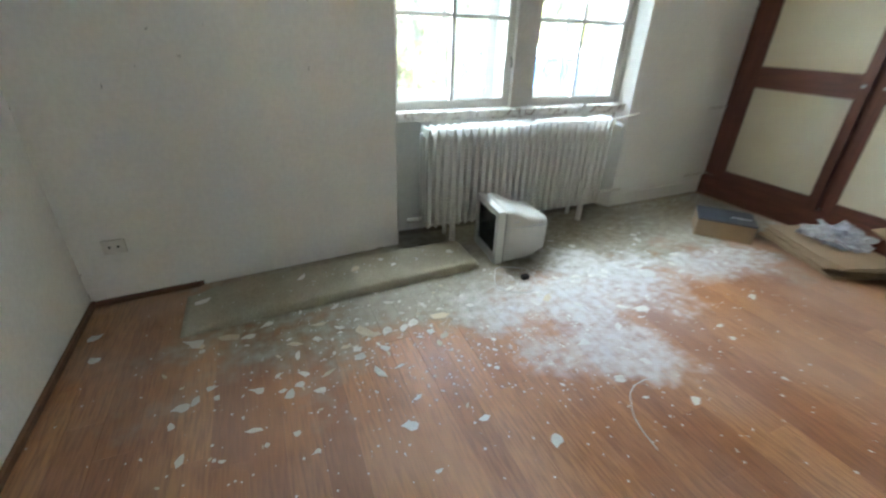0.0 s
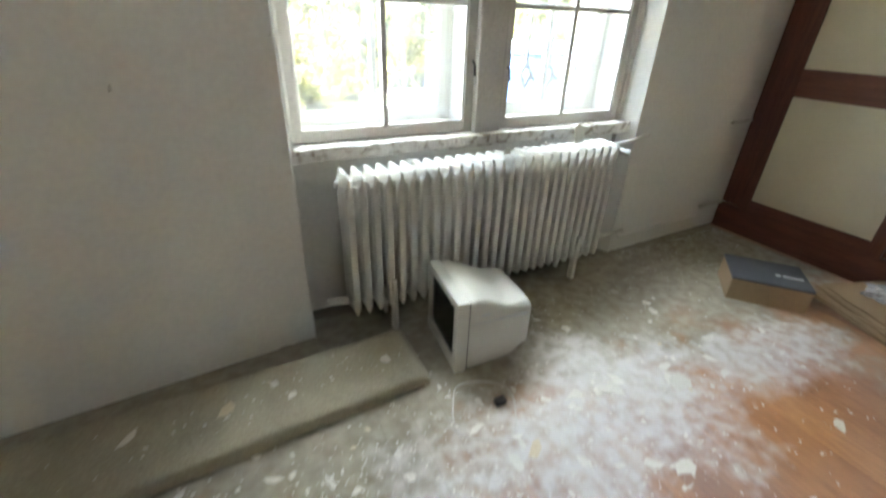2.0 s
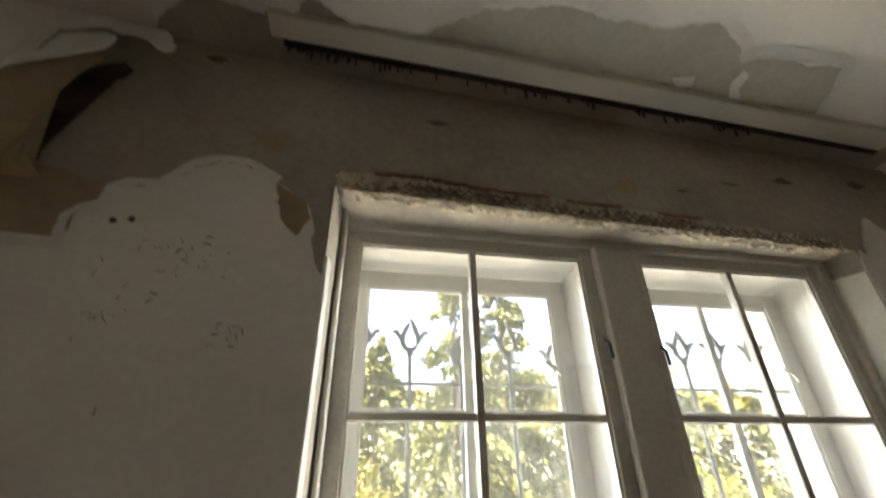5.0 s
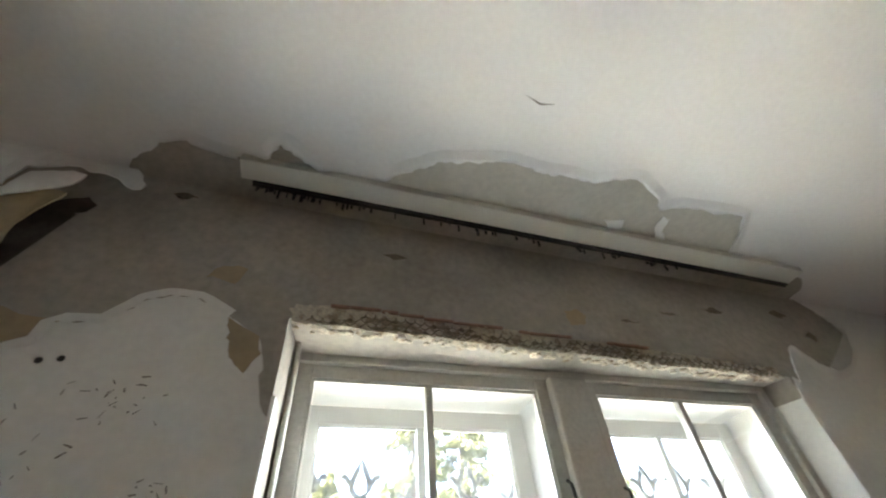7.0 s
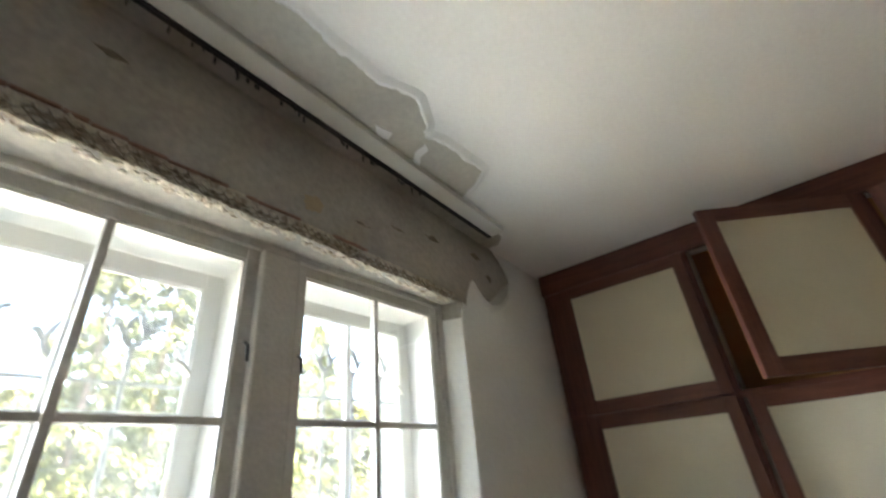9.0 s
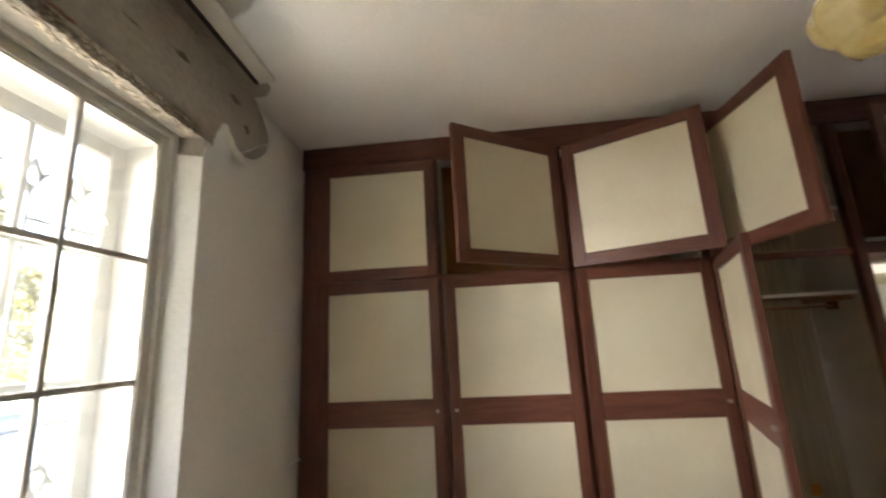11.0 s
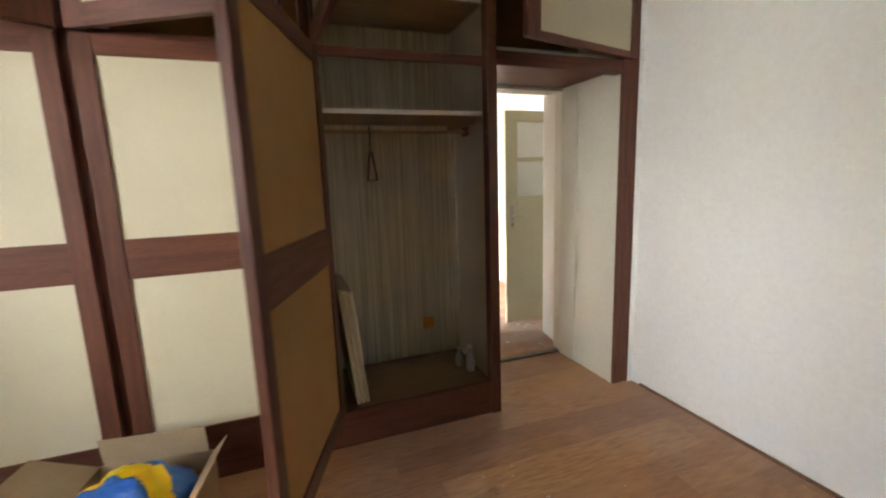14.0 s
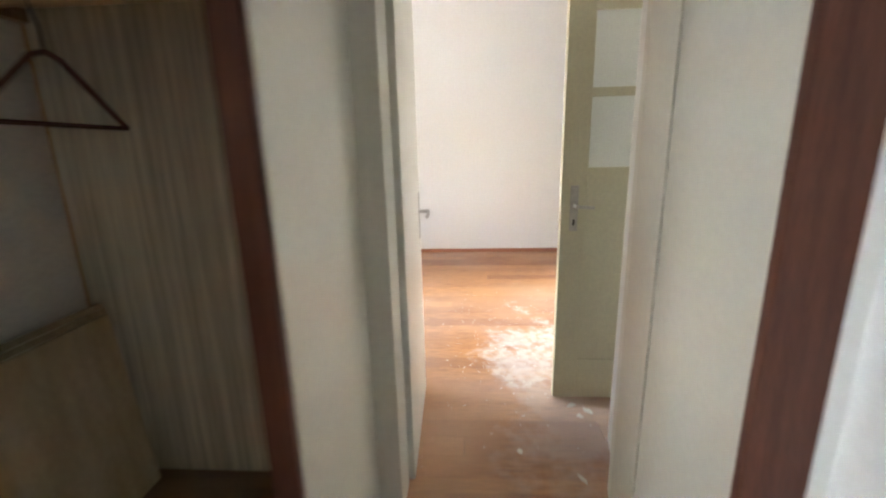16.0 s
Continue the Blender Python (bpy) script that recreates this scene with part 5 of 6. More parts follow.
cord = tagged(link_mesh("string", tube([(2.11, 1.14, 0.004), (2.05, 1.155, 0.006), (1.98, 1.145, 0.004), (1.93, 1.12, 0.004), (1.90, 1.09, 0.005), (1.86, 1.04, 0.004), (1.835, 1.00, 0.004), (1.815, 0.93, 0.004), (1.803, 0.85, 0.004)], 0.0025, 6), OUTER_PAINT), "short piece of pale string on the floor", "string")

# ---- low dusty roll along the wall ----
bm = bmesh.new()
rows_ = []
for i in range(61):
    f = i / 60
    cx = 0.02 + 1.78 * f
    y0, y1 = 2.25 + 0.13 * f, 2.66 + 0.09 * f
    hgt = 0.066 + 0.010 * noise.noise(Vector((f * 9, 0, 0)))
    end = min(1, f * 5 + 0.12, (1 - f) * 14 + 0.55)
    ring_ = []
    for k in range(13):
        a = math.pi * k / 12
        yy = (y0 + y1) / 2 - (y1 - y0) / 2 * (abs(math.cos(a)) ** 0.6) * (1 if math.cos(a) > 0 else -1)
        zz = hgt * end * (math.sin(a) ** 0.26 if 0 < k < 12 else 0)
        wob = 0.008 * noise.noise(Vector((f * 22, k * 0.7, 4)))
        ring_.append(bm.verts.new((cx, yy + wob, max(0.0, zz + (wob if 0 < k < 12 else 0)))))
    rows_.append(ring_)
for q, s in zip(rows_, rows_[1:]):
    for k in range(12):
        bm.faces.new((q[k], q[k + 1], s[k + 1], s[k]))
bm.faces.new(rows_[0])
bm.faces.new(rows_[-1][::-1])
bmesh.ops.recalc_face_normals(bm, faces=bm.faces[:])
tagged(link_mesh("rolled_floor_covering", bm, GREY_CLOTH, True), "flattened dusty grey roll of floor covering lying along the wall", "floor covering")

# ---- shoe box ----
shoebox = thing("shoe_box", "brown cardboard shoe box with a dark slate lid", "box")
part("base", block(0, 0.41, 0.004, 0.32, 0, 0.140, 0.002), CARDBOARD, shoebox)
part("lid", block(-0.004, 0.414, -0.002, 0.326, 0.1405, 0.154, 0.003), LID_SLATE, shoebox, "dark slate cardboard lid")
part("printed_mark", block(0.245, 0.27, 0.12, 0.145, 0.154, 0.1552), LOGO_GREY, shoebox)
part("printed_bar", block(0.28, 0.385, 0.122, 0.143, 0.154, 0.1552), LOGO_GREY, shoebox)
shoebox.matrix_world = pose(3.755, 2.27, 0, 0, 0, -48.5)

# ---- flattened cartons and film beside the box ----
rnd = random.Random(17)
for i in range(6):
    ob = tagged(link_mesh("flattened_carton", sheet(rough_outline([(-0.36, -0.24), (0.36, -0.26), (0.38, 0.22), (-0.34, 0.25)], 0.09, 0.008, 40 + i), lambda u, v, d: (u, v, d + 0.010 * math.sin(u * 6 + i)), 0.006), CARDBOARD),
                "flattened brown cardboard carton in a low stack", "cardboard", "flattened cartons")
    ob.matrix_world = pose(4.36 + rnd.uniform(-0.03, 0.03), 1.62 + rnd.uniform(-0.04, 0.04), 0.012 + i * 0.016, 0, 0, 65 + rnd.uniform(-8, 8))
bm = bmesh.new()
bmesh.ops.create_icosphere(bm, subdivisions=4, radius=1)
for v in bm.verts:
    n_ = noise.turbulence(v.co * 2.3 + Vector((4, 1, 0)), 4, False)
    v.co = Vector((v.co.x * 0.22, v.co.y * 0.30, max(-0.05, v.co.z * 0.14))) * (0.72 + 0.55 * n_)
film_bag = tagged(link_mesh("plastic_film", bm, FILM, False), "crumpled clear plastic film on flattened cartons", "plastic film")
film_bag.matrix_world = pose(4.48, 1.66, 0.14, 0, 0, 20) @ Matrix.Diagonal((0.85, 0.85, 0.8, 1))

# ---- open carton with the blue bag ----
carton = thing("open_carton", "open brown cardboard carton with raised flaps", "carton")
for a, b, c, d in ((-0.22, 0.22, -0.20, -0.195), (-0.22, 0.22, 0.195, 0.20), (-0.22, -0.215, -0.195, 0.195), (0.215, 0.22, -0.195, 0.195)):
    part("side", block(a, b, c, d, 0.0, 0.42), CARDBOARD, carton)
part("bottom", block(-0.215, 0.215, -0.195, 0.195, 0.002, 0.008), CARDBOARD, carton)
for (x_, y_, yaw, tilt, w_, l_) in ((0, -0.198, 0, 28, 0.40, 0.12), (0, 0.198, 180, 62, 0.43, 0.24), (0.218, 0, 90, -6, 0.36, 0.19), (-0.218, 0, -90, 130, 0.38, 0.18)):
    f_ = part("flap", block(-w_ / 2, w_ / 2, -0.0025, 0.0025, 0, l_), CARDBOARD, carton)
    f_.matrix_world = pose(x_, y_, 0.42, 0, 0, yaw) @ pose(0, 0, 0, tilt, 0, 0)
carton.matrix_world = pose(4.32, 0.88, 0, 0, 0, -8) @ Matrix.Diagonal((1.12, 1.15, 0.70, 1))


def bag_mesh(seed):
    bm = bmesh.new()
    bmesh.ops.create_icosphere(bm, subdivisions=5, radius=1)
    for v in bm.verts:
        p = v.co + Vector((seed, 0, 0))
        bend = Vector((noise.noise(p * 1.4), noise.noise(p * 1.4 + Vector((7, 0, 0))), noise.noise(p * 1.4 + Vector((0, 9, 0)))))
        ridge = (1 - abs(noise.noise(p * 1.9 + bend * 1.2))) ** 4
        small = (1 - abs(noise.noise(p * 4.5 + bend * 2.0))) ** 5
        v.co = Vector((v.co.x * 0.185, v.co.y * 0.195, v.co.z * 0.24)) * (0.90 + 0.13 * ridge + 0.05 * small + 0.12 * noise.noise(p * 1.1))
    return bm


bag = thing("plastic_bag", "crumpled shiny blue plastic bag with a yellow band in the carton", "bag")
part("body", bag_mesh(2), BAG_BLUE, bag, "shiny blue plastic", True)
bm = bag_mesh(2)
way = Vector((-0.72, 0.42, 0.55)).normalized()
bmesh.ops.delete(bm, geom=[f for f in bm.faces if not 0.28 < f.calc_center_median().normalized().dot(way) < 0.60], context="FACES")
bm.normal_update()
for v in bm.verts:
    v.co += v.normal * 0.004
part("band", bm, BAG_YELLOW, bag, "broad yellow band", True)
bag.matrix_world = pose(4.31, 0.87, 0.213, 0, 0, 0) @ Matrix.Diagonal((1.12, 1.12, 0.80, 1))

# ---- ceiling lamp ----
lamp = thing("ceiling_lamp", "amber glass bowl ceiling lamp, unlit", "lamp")
LX, LY = 3.13, 0.195


def lamp_bowl(profile, lobes, depth):
    bm = bmesh.new()
    rings = [[bm.verts.new((LX + r * (1 + depth * math.cos(lobes * k * math.pi / 24)) * math.cos(k * math.pi / 24), LY + r * (1 + depth * math.cos(lobes * k * math.pi / 24)) * math.sin(k * math.pi / 24), z)) for k in range(48)] for r, z in profile]
    for q, s in zip(rings, rings[1:]):
        for k in range(48):
            bm.faces.new((q[k], q[(k + 1) % 48], s[(k + 1) % 48], s[k]))
    bm.faces.new(rings[0][::-1])
    return bm


part("shade", lamp_bowl([(0.090, 2.632), (0.118, 2.648), (0.146, 2.685), (0.160, 2.725), (0.158, 2.765), (0.148, 2.79)], 8, 0.05), AMBER, lamp, "pale amber glass bowl with scalloped sides", True)
part("lower_cup", lamp_bowl([(0.01, 2.566), (0.045, 2.568), (0.076, 2.580), (0.092, 2.606), (0.097, 2.636)], 6, 0.06), AMBER, lamp, "darker amber glass cup under the bowl", True)
part("stem", tube([(LX, LY, 2.70), (LX, LY, CEILING)], 0.010, 8), METAL, lamp)
part("rose", tube([(LX, LY, CEILING - 0.04), (LX, LY, CEILING - 0.001)], 0.05, 16), METAL, lamp)

# ---- outside ----
GROUND = -0.75
ground = structure("ground", block(-300, 300, OUT + 0.3, 600, GROUND - 1, GROUND), GRASS, "sunlit lawn round the house", "ground")
# the strip by the house is unseen, added to bounce sunlight onto the ceiling
bm = prism(rough_outline([(-5.0, 3.95), (9.0, 3.95), (11.5, 16.5), (5.7, 17.0), (4.5, 13.0), (3.4, 9.4), (2.6, 7.3), (-5.0, 7.0)], 0.5, 0.1, 3), GROUND, GROUND + 0.02)
structure("pavement", bm, GRAVEL, "pale sunlit paved yard with an unseen strip added to bounce light", "pavement")
# height and roof are assumed; unseen, added to shade the ground by the window
house = thing("house", "assumed outer wall and roof of the house, unseen, added to shade the ground", "house")
part("wall", block(-6.0, OPEN_L + 0.03, OUT, OUT + 0.06, GROUND - 0.5, 6.0), FACADE, house)
part("wall", block(OPEN_R - 0.05, 6.9, OUT, OUT + 0.06, GROUND - 0.5, 6.0), FACADE, house)
part("wall", block(OPEN_L + 0.03, OPEN_R - 0.05, OUT, OUT + 0.06, HEAD + 0.02, 6.0), FACADE, house)
part("wall", block(OPEN_L + 0.03, OPEN_R - 0.05, OUT, OUT + 0.06, GROUND - 0.5, SILL - 0.03), FACADE, house)
part("outer_sill", block(OPEN_L, OPEN_R, 3.43, OUT + 0.12, SILL - 0.03, SILL - 0.005, 0.006), FACADE, house)
part("roof", block(-6.4, 10.2, -7.0, OUT + 0.5, 6.0, 6.25), BARK, house)
part("end_wall", block(-6.1, -6.0, -7, OUT, GROUND - 0.5, 6.0), FACADE, house)


def crown(seed, count, spread, size, shape):
    """Leaves as small bent quads; shape(rnd) gives a place and an outward way."""
    rnd = random.Random(seed)
    verts, faces = [], []
    for _ in range(count):
        p, d = shape(rnd)
        s = size * rnd.uniform(0.5, 1.3)
        a = Vector((rnd.gauss(0, 1), rnd.gauss(0, 1), rnd.gauss(0, 0.6))).normalized()
        b = d.cross(a)
        b = b.normalized() if b.length > 0.01 else Vector((1, 0, 0))
        dd = (d + a * 0.5).normalized()
        k = len(verts)
        verts += [p - b * s * 0.45, p + b * s * 0.45, p + dd * s + b * s * 0.3 - Vector((0, 0, s * 0.25)), p + dd * s - b * s * 0.3 - Vector((0, 0, s * 0.25))]
        faces.append((k, k + 1, k + 2, k + 3))
    me = bpy.data.meshes.new("crown")
    me.from_pydata([tuple(v) for v in verts], [], faces)
    return me


def conifer(x, y, h, r, seed, count=5200):
    t = thing("spruce_tree", "tall sunlit spruce with drooping boughs in the garden", "tree", "garden trees", pose(x, y, GROUND))
    part("trunk", tube([(0, 0, 0), (0.02, 0, h * 0.5), (0, 0, h * 0.97)], 0.16, 8, taper=0.12), BARK, t)
    rnd0 = random.Random(seed)
    boughs = [(rnd0.uniform(0, 6.28), rnd0.uniform(0.10, 0.98), rnd0.uniform(0.7, 1.15)) for _ in range(120)]

    def shape(rnd):
        a, f, k = boughs[rnd.randrange(120)]
        reach = r * (1 - f) ** 0.8 * k + 0.15
        u = rnd.random() ** 0.6
        aa = a + rnd.gauss(0, 0.16)
        return Vector((math.cos(aa) * reach * u, math.sin(aa) * reach * u, h * f - 0.35 * reach * u * u + rnd.gauss(0, 0.10))), Vector((math.cos(aa), math.sin(aa), -0.3)).normalized()

    me = crown(seed, count * 2, 1, 0.13, shape)
    me.materials.append(NEEDLE)
    c = new("crown", me)
    c.parent = t
    for k in range(0, 120, 6):
        a, f, q = boughs[k]
        reach = r * (1 - f) ** 0.8 * q
        part("limb", tube([(0, 0, h * f), (math.cos(a) * reach * 0.8, math.sin(a) * reach * 0.8, h * f - 0.25 * reach)], 0.03, 5, taper=0.3), BARK, t)


def bush(x, y, w, h, seed, count=2600, name="shrub", label="leafy yellow-green shrub in the sun", trunk=0.0, z=0.0):
    t = thing(name, label, "shrub" if not trunk else "tree", "garden shrubs" if not trunk else "garden trees", pose(x, y, GROUND + z))
    rnd0 = random.Random(seed)
    clumps = [(Vector((rnd0.uniform(-w, w), rnd0.uniform(-w, w) * 0.6, trunk + rnd0.uniform(0.1, 1) * h)), rnd0.uniform(0.25, 0.5) * min(w, h) * 0.75) for _ in range(26)]
    part("trunk", tube([(0, 0, 0), (0.05, 0.03, trunk + h * 0.5)], 0.06 + trunk * 0.05, 7, taper=0.4), BARK, t)
    for c, s in clumps[:6]:
        part("limb", tube([(0.02, 0, trunk * 0.7), tuple(c)], 0.03, 5, taper=0.4), BARK, t)

    def shape(rnd):
        c, s = clumps[rnd.randrange(26)]
        d = Vector((rnd.gauss(0, 1), rnd.gauss(0, 1), rnd.gauss(0, 1))).normalized()
        return c + d * s * rnd.random() ** 0.6, d

    me = crown(seed, count * 4, 1, 0.062, shape)
    me.materials.append(LEAF)
    c = new("crown", me)
    c.parent = t


conifer(5.0, 17.5, 11.0, 2.8, 1, 8000)
conifer(7.6, 20.0, 12.5, 3.2, 2, 8000)
conifer(2.2, 22.0, 9.0, 2.6, 3, 5200)
conifer(11.5, 19.0, 10.0, 2.9, 4, 6500)
conifer(16.0, 22.0, 11.0, 3.2, 5, 5200)
for i, (bx, by, bw, bh) in enumerate(((-1.0, 14.0, 1.5, 2.2), (1.4, 13.2, 1.3, 1.9), (3.3, 14.5, 1.4, 2.3), (-3.6, 15.0, 1.6, 2.8), (9.8, 17.0, 1.8, 2.4), (6.6, 16.9, 1.2, 2.0), (13.5, 16.5, 1.8, 2.6), (-6.5, 17.0, 2.0, 3.0), (0.2, 18.5, 2.2, 3.6))):
    bush(bx, by, bw, bh, 50 + i)
bush(-3.5, 20, 3.2, 4.5, 71, 5200, "broadleaf_tree", "pale green broadleaf tree behind the lawn", 2.2)
bush(13.5, 25, 4.0, 6.5, 72, 5200, "broadleaf_tree", "pale green broadleaf tree behind the lawn", 2.5)
bush(0.5, 27, 4.0, 5.5, 73, 5200, "broadleaf_tree", "pale green broadleaf tree behind the lawn", 2.5)
def wood_place(rnd):
    x = rnd.uniform(-22, 42)
    top = 7.4 + 2.6 * noise.noise(Vector((x * 0.23, 1, 0))) + 1.2 * noise.noise(Vector((x * 0.9, 2, 0)))
    z = top * (1 - rnd.random() ** 1.6)
    y = 27 + 1.6 * noise.noise(Vector((x * 0.7, z * 0.9, 5))) + rnd.gauss(0, 0.3)
    return Vector((x, y, GROUND + z)), Vector((rnd.gauss(0, 0.5), -1, rnd.gauss(0, 0.5))).normalized()


woods_mesh = crown(91, 110000, 1, 0.20, wood_place)
woods_mesh.materials.append(LEAF)
tagged(new("far_woods", woods_mesh), "sunlit belt of shrubs and trees closing the garden", "woods", kind="stuff")
kerb = tagged(link_mesh("lawn_edging", block(-12, 4.6, 11.9, 12.05, GROUND, GROUND + 0.10, 0.01), GRAVEL), "low pale stone edging of the lawn", "kerb", kind="structure")
pool = thing("covered_pool", "blue tarpaulin-covered garden pool in the sun", "pool", at=pose(6.46, 8.85, GROUND) @ Matrix.Diagonal((1, 1, 1.37, 1)))
bm = bmesh.new()
rings = []
for r, z in ((1.72, 0), (1.70, 0.4), (1.66, 0.9), (1.62, 1.30), (1.60, 1.34)):
    rings.append([bm.verts.new(((r + 0.035 * math.sin(k * 7 * math.pi / 12) * (1 - z / 1.5)) * math.cos(k * math.pi / 48), (r + 0.035 * math.sin(k * 7 * math.pi / 12) * (1 - z / 1.5)) * math.sin(k * math.pi / 48), z)) for k in range(96)])
for q, s in zip(rings, rings[1:]):
    for k in range(96):
        bm.faces.new((q[k], q[(k + 1) % 96], s[(k + 1) % 96], s[k]))
part("side", bm, TARP, pool, "creased blue tarpaulin", True)
bm = bmesh.new()
top_rings = [[bm.verts.new((r * math.cos(k * math.pi / 24), r * math.sin(k * math.pi / 24), z)) for k in range(48)] for r, z in ((1.66, 1.33), (1.2, 1.40), (0.6, 1.45), (0.05, 1.46))]
for q, s in zip(top_rings, top_rings[1:]):
    for k in range(48):
        bm.faces.new((q[k], q[(k + 1) % 48], s[(k + 1) % 48], s[k]))
part("cover", bm, TARP_TOP, pool, "pale stretched cover", True)

# ---- floor boards ----
PLANK_W = 0.132


def plank_mesh(length):
    bm = block(0.0003, PLANK_W - 0.0003, 0.0003, length - 0.0003, -0.018, 0.0, 0.0)
    top = [e for e in bm.edges if all(v.co.z > -0.001 for v in e.verts)]
    bmesh.ops.bevel(bm, geom=top, offset=0.0004, segments=1, affect="EDGES")
    me = bpy.data.meshes.new("plank")
    bm.to_mesh(me)
    bm.free()
    me.materials.append(BOARDS)
    return me


def lay_boards(parent, x0, x1, y0, y1, seed, length):
    rnd = random.Random(seed)
    meshes = {}
    x = x0
    while x < x1 - 0.02:
        y = y0 - rnd.random() * length
        while y < y1:
            a, b = max(y, y0), min(y + length, y1)
            if b - a > 0.02:
                key = round(b - a, 2)
                if key not in meshes:
                    meshes[key] = plank_mesh(key)
                ob = new("plank", meshes[key])
                ob.parent = parent
                ob.location = (x, a, rnd.uniform(-0.0004, 0.0))
            y += length
        x += PLANK_W


lay_boards(floor, LEFT, 5.37, SOUTH, 3.05, 4, 1.45)
far_floor = bpy.data.objects["far_subfloor"]
lay_boards(far_floor, 5.43, 9.5, -2.46, 1.6, 6, 1.9)

# ---- fallen paint ----


def flake_mesh(seed, mat):
    rnd = random.Random(seed)
    k = rnd.randrange(5, 9)
    pts = []
    for i in range(k):
        a = 2 * math.pi * i / k + rnd.uniform(-0.2, 0.2)
        r = rnd.uniform(0.35, 1.0)
        pts.append((math.cos(a) * r, math.sin(a) * r * 0.75))
    curl = rnd.uniform(0.05, 0.22)
    bm = bmesh.new()
    up = [bm.verts.new((u, v, 0.03 + curl * (u * u + v * v) * 0.6)) for u, v in pts]
    lo = [bm.verts.new((u * 0.98, v * 0.98, curl * (u * u + v * v) * 0.6 - 0.01)) for u, v in pts]
    mid = bm.verts.new((0, 0, 0.035))
    for i in range(k):
        j = (i + 1) % k
        bm.faces.new((up[i], up[j], mid))
        bm.faces.new((lo[i], lo[j], up[j], up[i]))
    bmesh.ops.recalc_face_normals(bm, faces=bm.faces[:])
    me = bpy.data.meshes.new("paint_flake")
    bm.to_mesh(me)
    bm.free()
    me.materials.append(mat)
    return me


WHITES = [flake_mesh(100 + i, FLAKE) for i in range(10)]
TANS = [flake_mesh(200 + i, FLAKE_TAN) for i in range(4)]


def roll_height(x, y):
    return 0.088 if 0.08 < x < 1.74 and 2.32 + 0.07 * x < y < 2.58 + 0.05 * x else 0.0


def lay_flake(rnd, x, y, size, tan):
    ob = new("paint_flake", (TANS if tan else WHITES)[rnd.randrange(4 if tan else 10)])
    z = roll_height(x, y)
    ob.matrix_world = pose(x, y, z + 0.001, rnd.uniform(-5, 5), rnd.uniform(-5, 5), rnd.uniform(0, 360)) @ Matrix.Diagonal((size * 0.8, size * 0.62, size * 0.7, 1))
    tagged(ob, "tan flake of fallen paint" if tan else "white flake of fallen paint", "paint flake", "fallen paint flakes")


rnd = random.Random(77)
for x, y, s, tan in ((0.90, 1.65, 0.085, 0), (1.34, 1.96, 0.095, 1), (0.95, 1.93, 0.075, 1), (0.66, 2.50, 0.075, 0), (0.98, 2.50, 0.085, 1), (1.16, 2.56, 0.05, 0), (0.13, 2.42, 0.07, 0), (-0.37, 2.40, 0.06, 0), (-0.33, 2.2, 0.07, 0),
                     (2.85, 1.90, 0.12, 0), (2.55, 2.0, 0.085, 0), (2.4, 1.66, 0.08, 0), (3.15, 1.95, 0.07, 0), (2.35, 2.05, 0.07, 0), (1.17, 1.95, 0.065, 0), (0.70, 2.12, 0.08, 1), (0.25, 2.17, 0.09, 1), (1.25, 1.75, 0.05, 1),
                     (6.25, -1.9, 0.06, 0), (6.1, -1.85, 0.05, 0), (6.35, -1.95, 0.05, 0)):
    lay_flake(rnd, x, y, s, tan)
for x, y, s, tan in ((0.906, 1.967, 0.10, 1), (1.12, 1.94, 0.07, 0), (0.55, 2.0, 0.07, 1), (0.976, 1.81, 0.06, 0), (0.63, 1.64, 0.055, 0), (0.937, 1.313, 0.06, 0), (1.241, 1.233, 0.055, 0), (0.356, 1.52, 0.06, 0), (0.372, 1.737, 0.055, 0),
                     (2.49, 1.60, 0.08, 0), (2.17, 0.975, 0.06, 0), (1.456, 1.03, 0.06, 0), (1.956, 1.48, 0.06, 0), (0.09, 2.18, 0.09, 0), (1.02, 1.44, 0.045, 0), (0.206, 1.752, 0.04, 0), (0.845, 1.784, 0.075, 0), (2.757, 1.21, 0.05, 0), (1.864, 2.08, 0.07, 0),
                     (5.57, -1.78, 0.05, 0), (5.73, -1.53, 0.04, 0), (6.05, -1.93, 0.07, 0), (6.0, -1.87, 0.05, 0)):
    lay_flake(rnd, x, y, s, tan)
for i in range(95):
    a = rnd.gauss(0.9, 0.42), rnd.gauss(1.9, 0.33)
    if -0.4 < a[0] < 3 and a[1] < 2.62:
        lay_flake(rnd, *a, rnd.choice((0.02, 0.025, 0.03, 0.04, 0.06)), rnd.random() < 0.22)
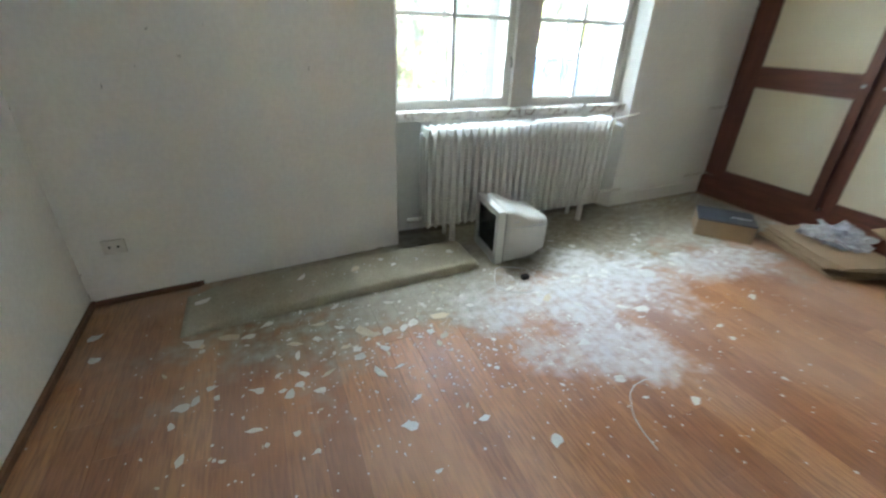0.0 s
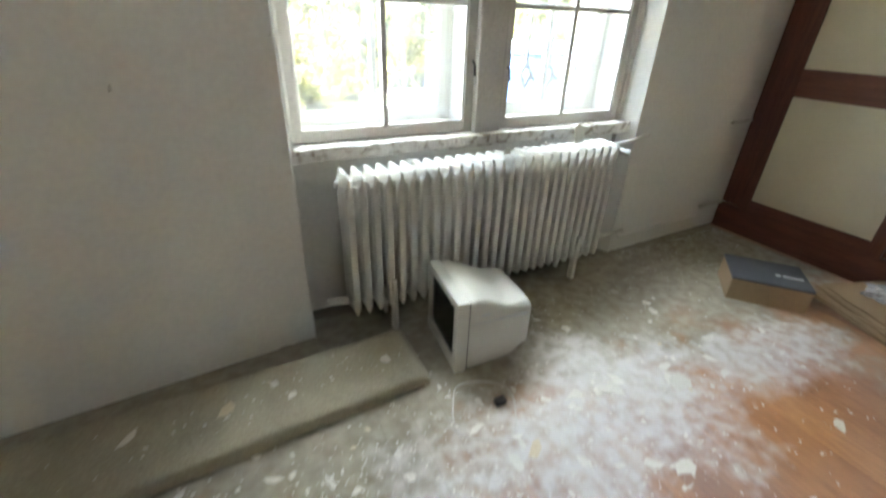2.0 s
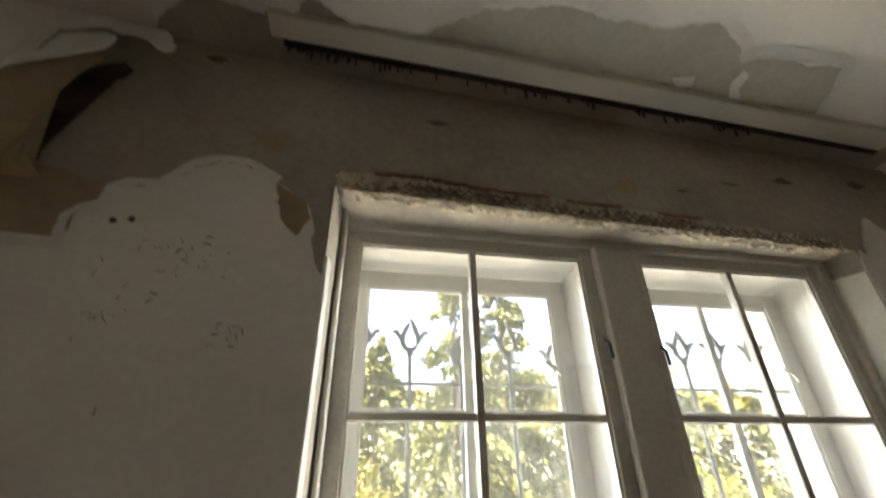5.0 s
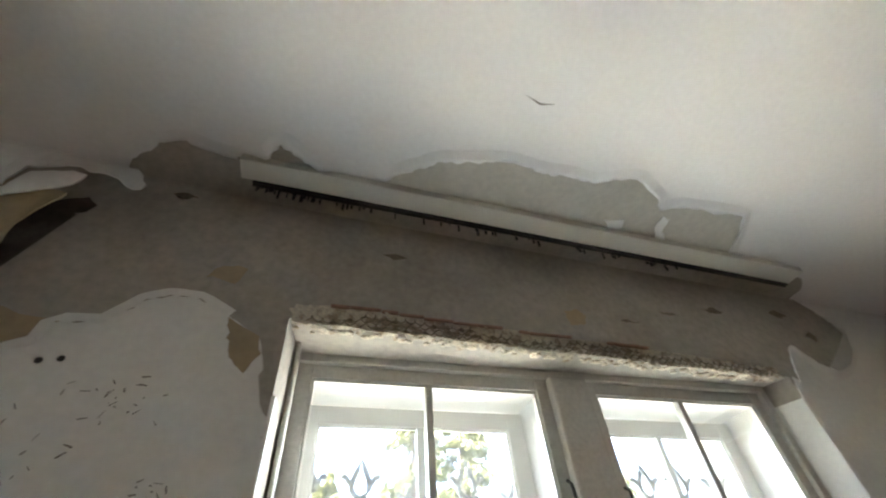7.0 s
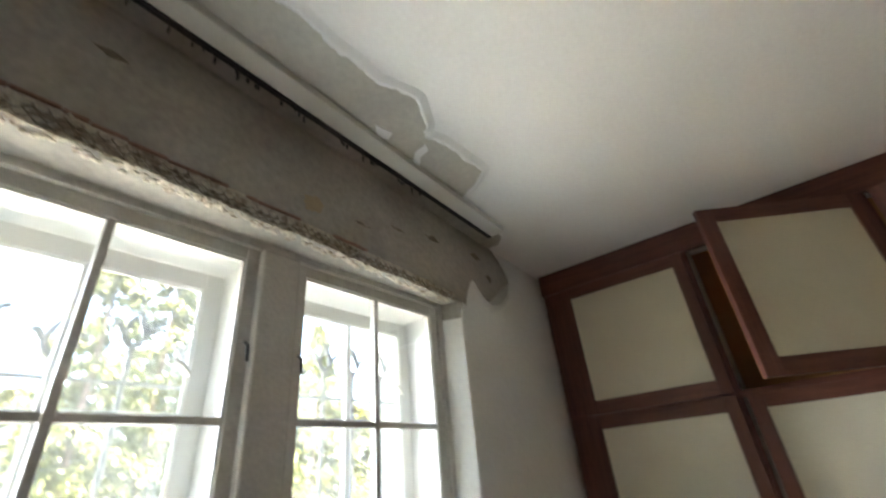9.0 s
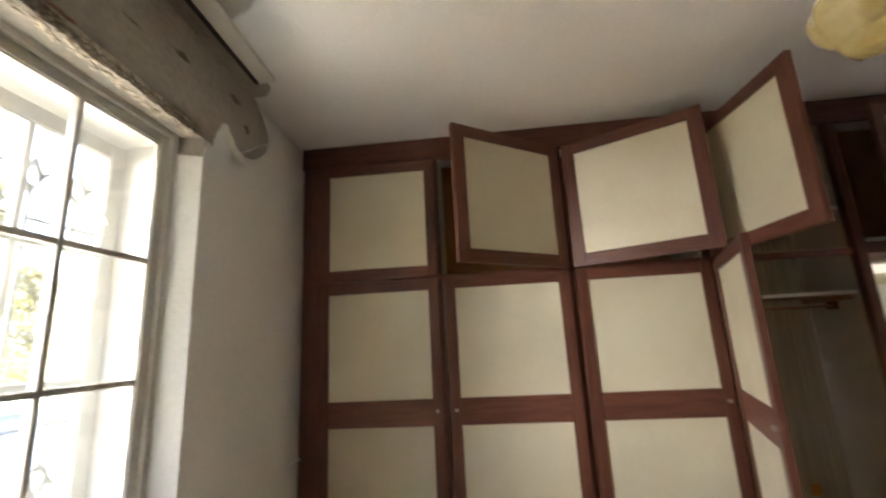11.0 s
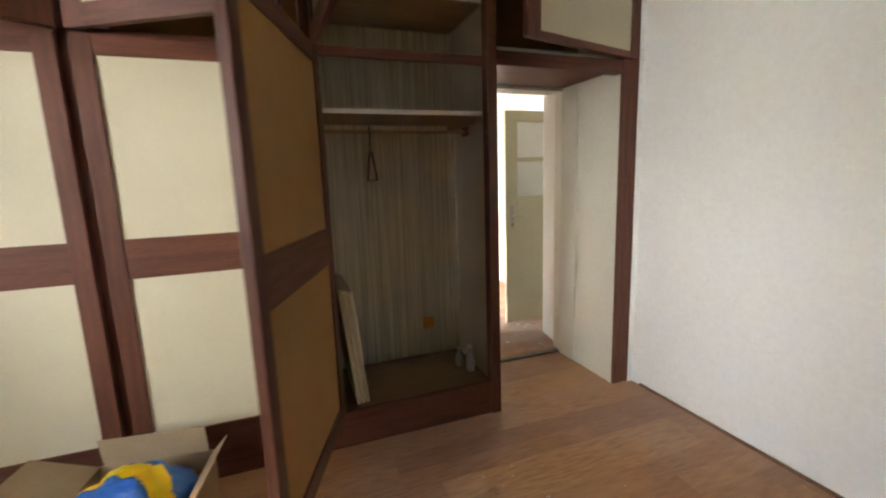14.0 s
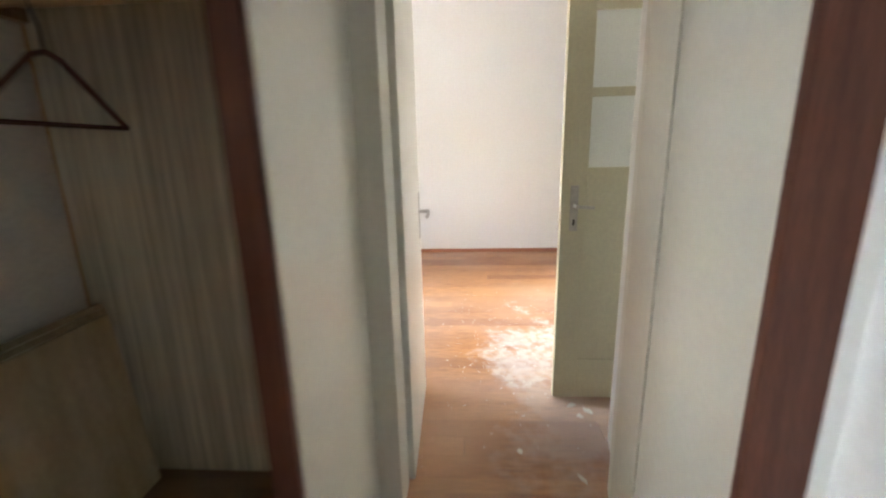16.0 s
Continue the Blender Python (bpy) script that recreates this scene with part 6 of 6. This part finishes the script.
for i in range(90):
    a = rnd.gauss(2.6, 0.6), rnd.gauss(1.95, 0.33)
    if a[1] < 2.65 and a[0] < 3.7 and not (1.88 < a[0] < 2.42 and a[1] > 2.3):
        lay_flake(rnd, *a, rnd.choice((0.02, 0.025, 0.03, 0.045, 0.07)), rnd.random() < 0.08)
for i in range(70):
    x, y = rnd.uniform(-0.3, 3.6), rnd.uniform(-0.3, 1.6)
    lay_flake(rnd, x, y, rnd.choice((0.012, 0.016, 0.02, 0.03)), rnd.random() < 0.05)
bm_v, bm_f = [], []
for i in range(3500):
    if i > 2900:
        x, y = rnd.uniform(2.3, 4.6), 2.95 - abs(rnd.gauss(0, 0.25))
    elif i > 2600:
        x, y = rnd.uniform(3.5, 4.7), 2.98 - abs(rnd.gauss(0, 0.05))
    elif i % 3:
        x, y = rnd.gauss(1.7, 0.8), rnd.gauss(1.85, 0.42)
    elif i % 2:
        x, y = rnd.uniform(-0.3, 4.3), rnd.uniform(-1.2, 2.4)
    else:
        x, y = rnd.gauss(6.9, 0.6), rnd.gauss(-1.65, 0.4)
    if (x < 5 and ((y > 2.7 and x < 3.5) or y > wall_y(x) - 0.02 or x < -0.44 or x > 4.7)) or (x > 5 and (x < 5.6 or y < -2.4)) or (1.88 < x < 2.42 and 2.3 < y):
        continue
    s = rnd.uniform(0.002, 0.008)
    z = roll_height(x, y)
    k = len(bm_v)
    c = [(x + s * math.cos(a) * rnd.uniform(0.6, 1.2), y + s * math.sin(a) * rnd.uniform(0.6, 1.2), z) for a in (0.3, 1.8, 3.4, 4.9)]
    bm_v += c + [(x, y, z + s * rnd.uniform(0.15, 0.35))]
    bm_f += [(k, k + 1, k + 4), (k + 1, k + 2, k + 4), (k + 2, k + 3, k + 4), (k + 3, k, k + 4)]
me = bpy.data.meshes.new("plaster_crumbs")
me.from_pydata(bm_v, [], bm_f)
me.materials.append(FLAKE)
tagged(new("plaster_crumbs", me), "small white plaster crumbs scattered over the floor", "debris", kind="stuff")
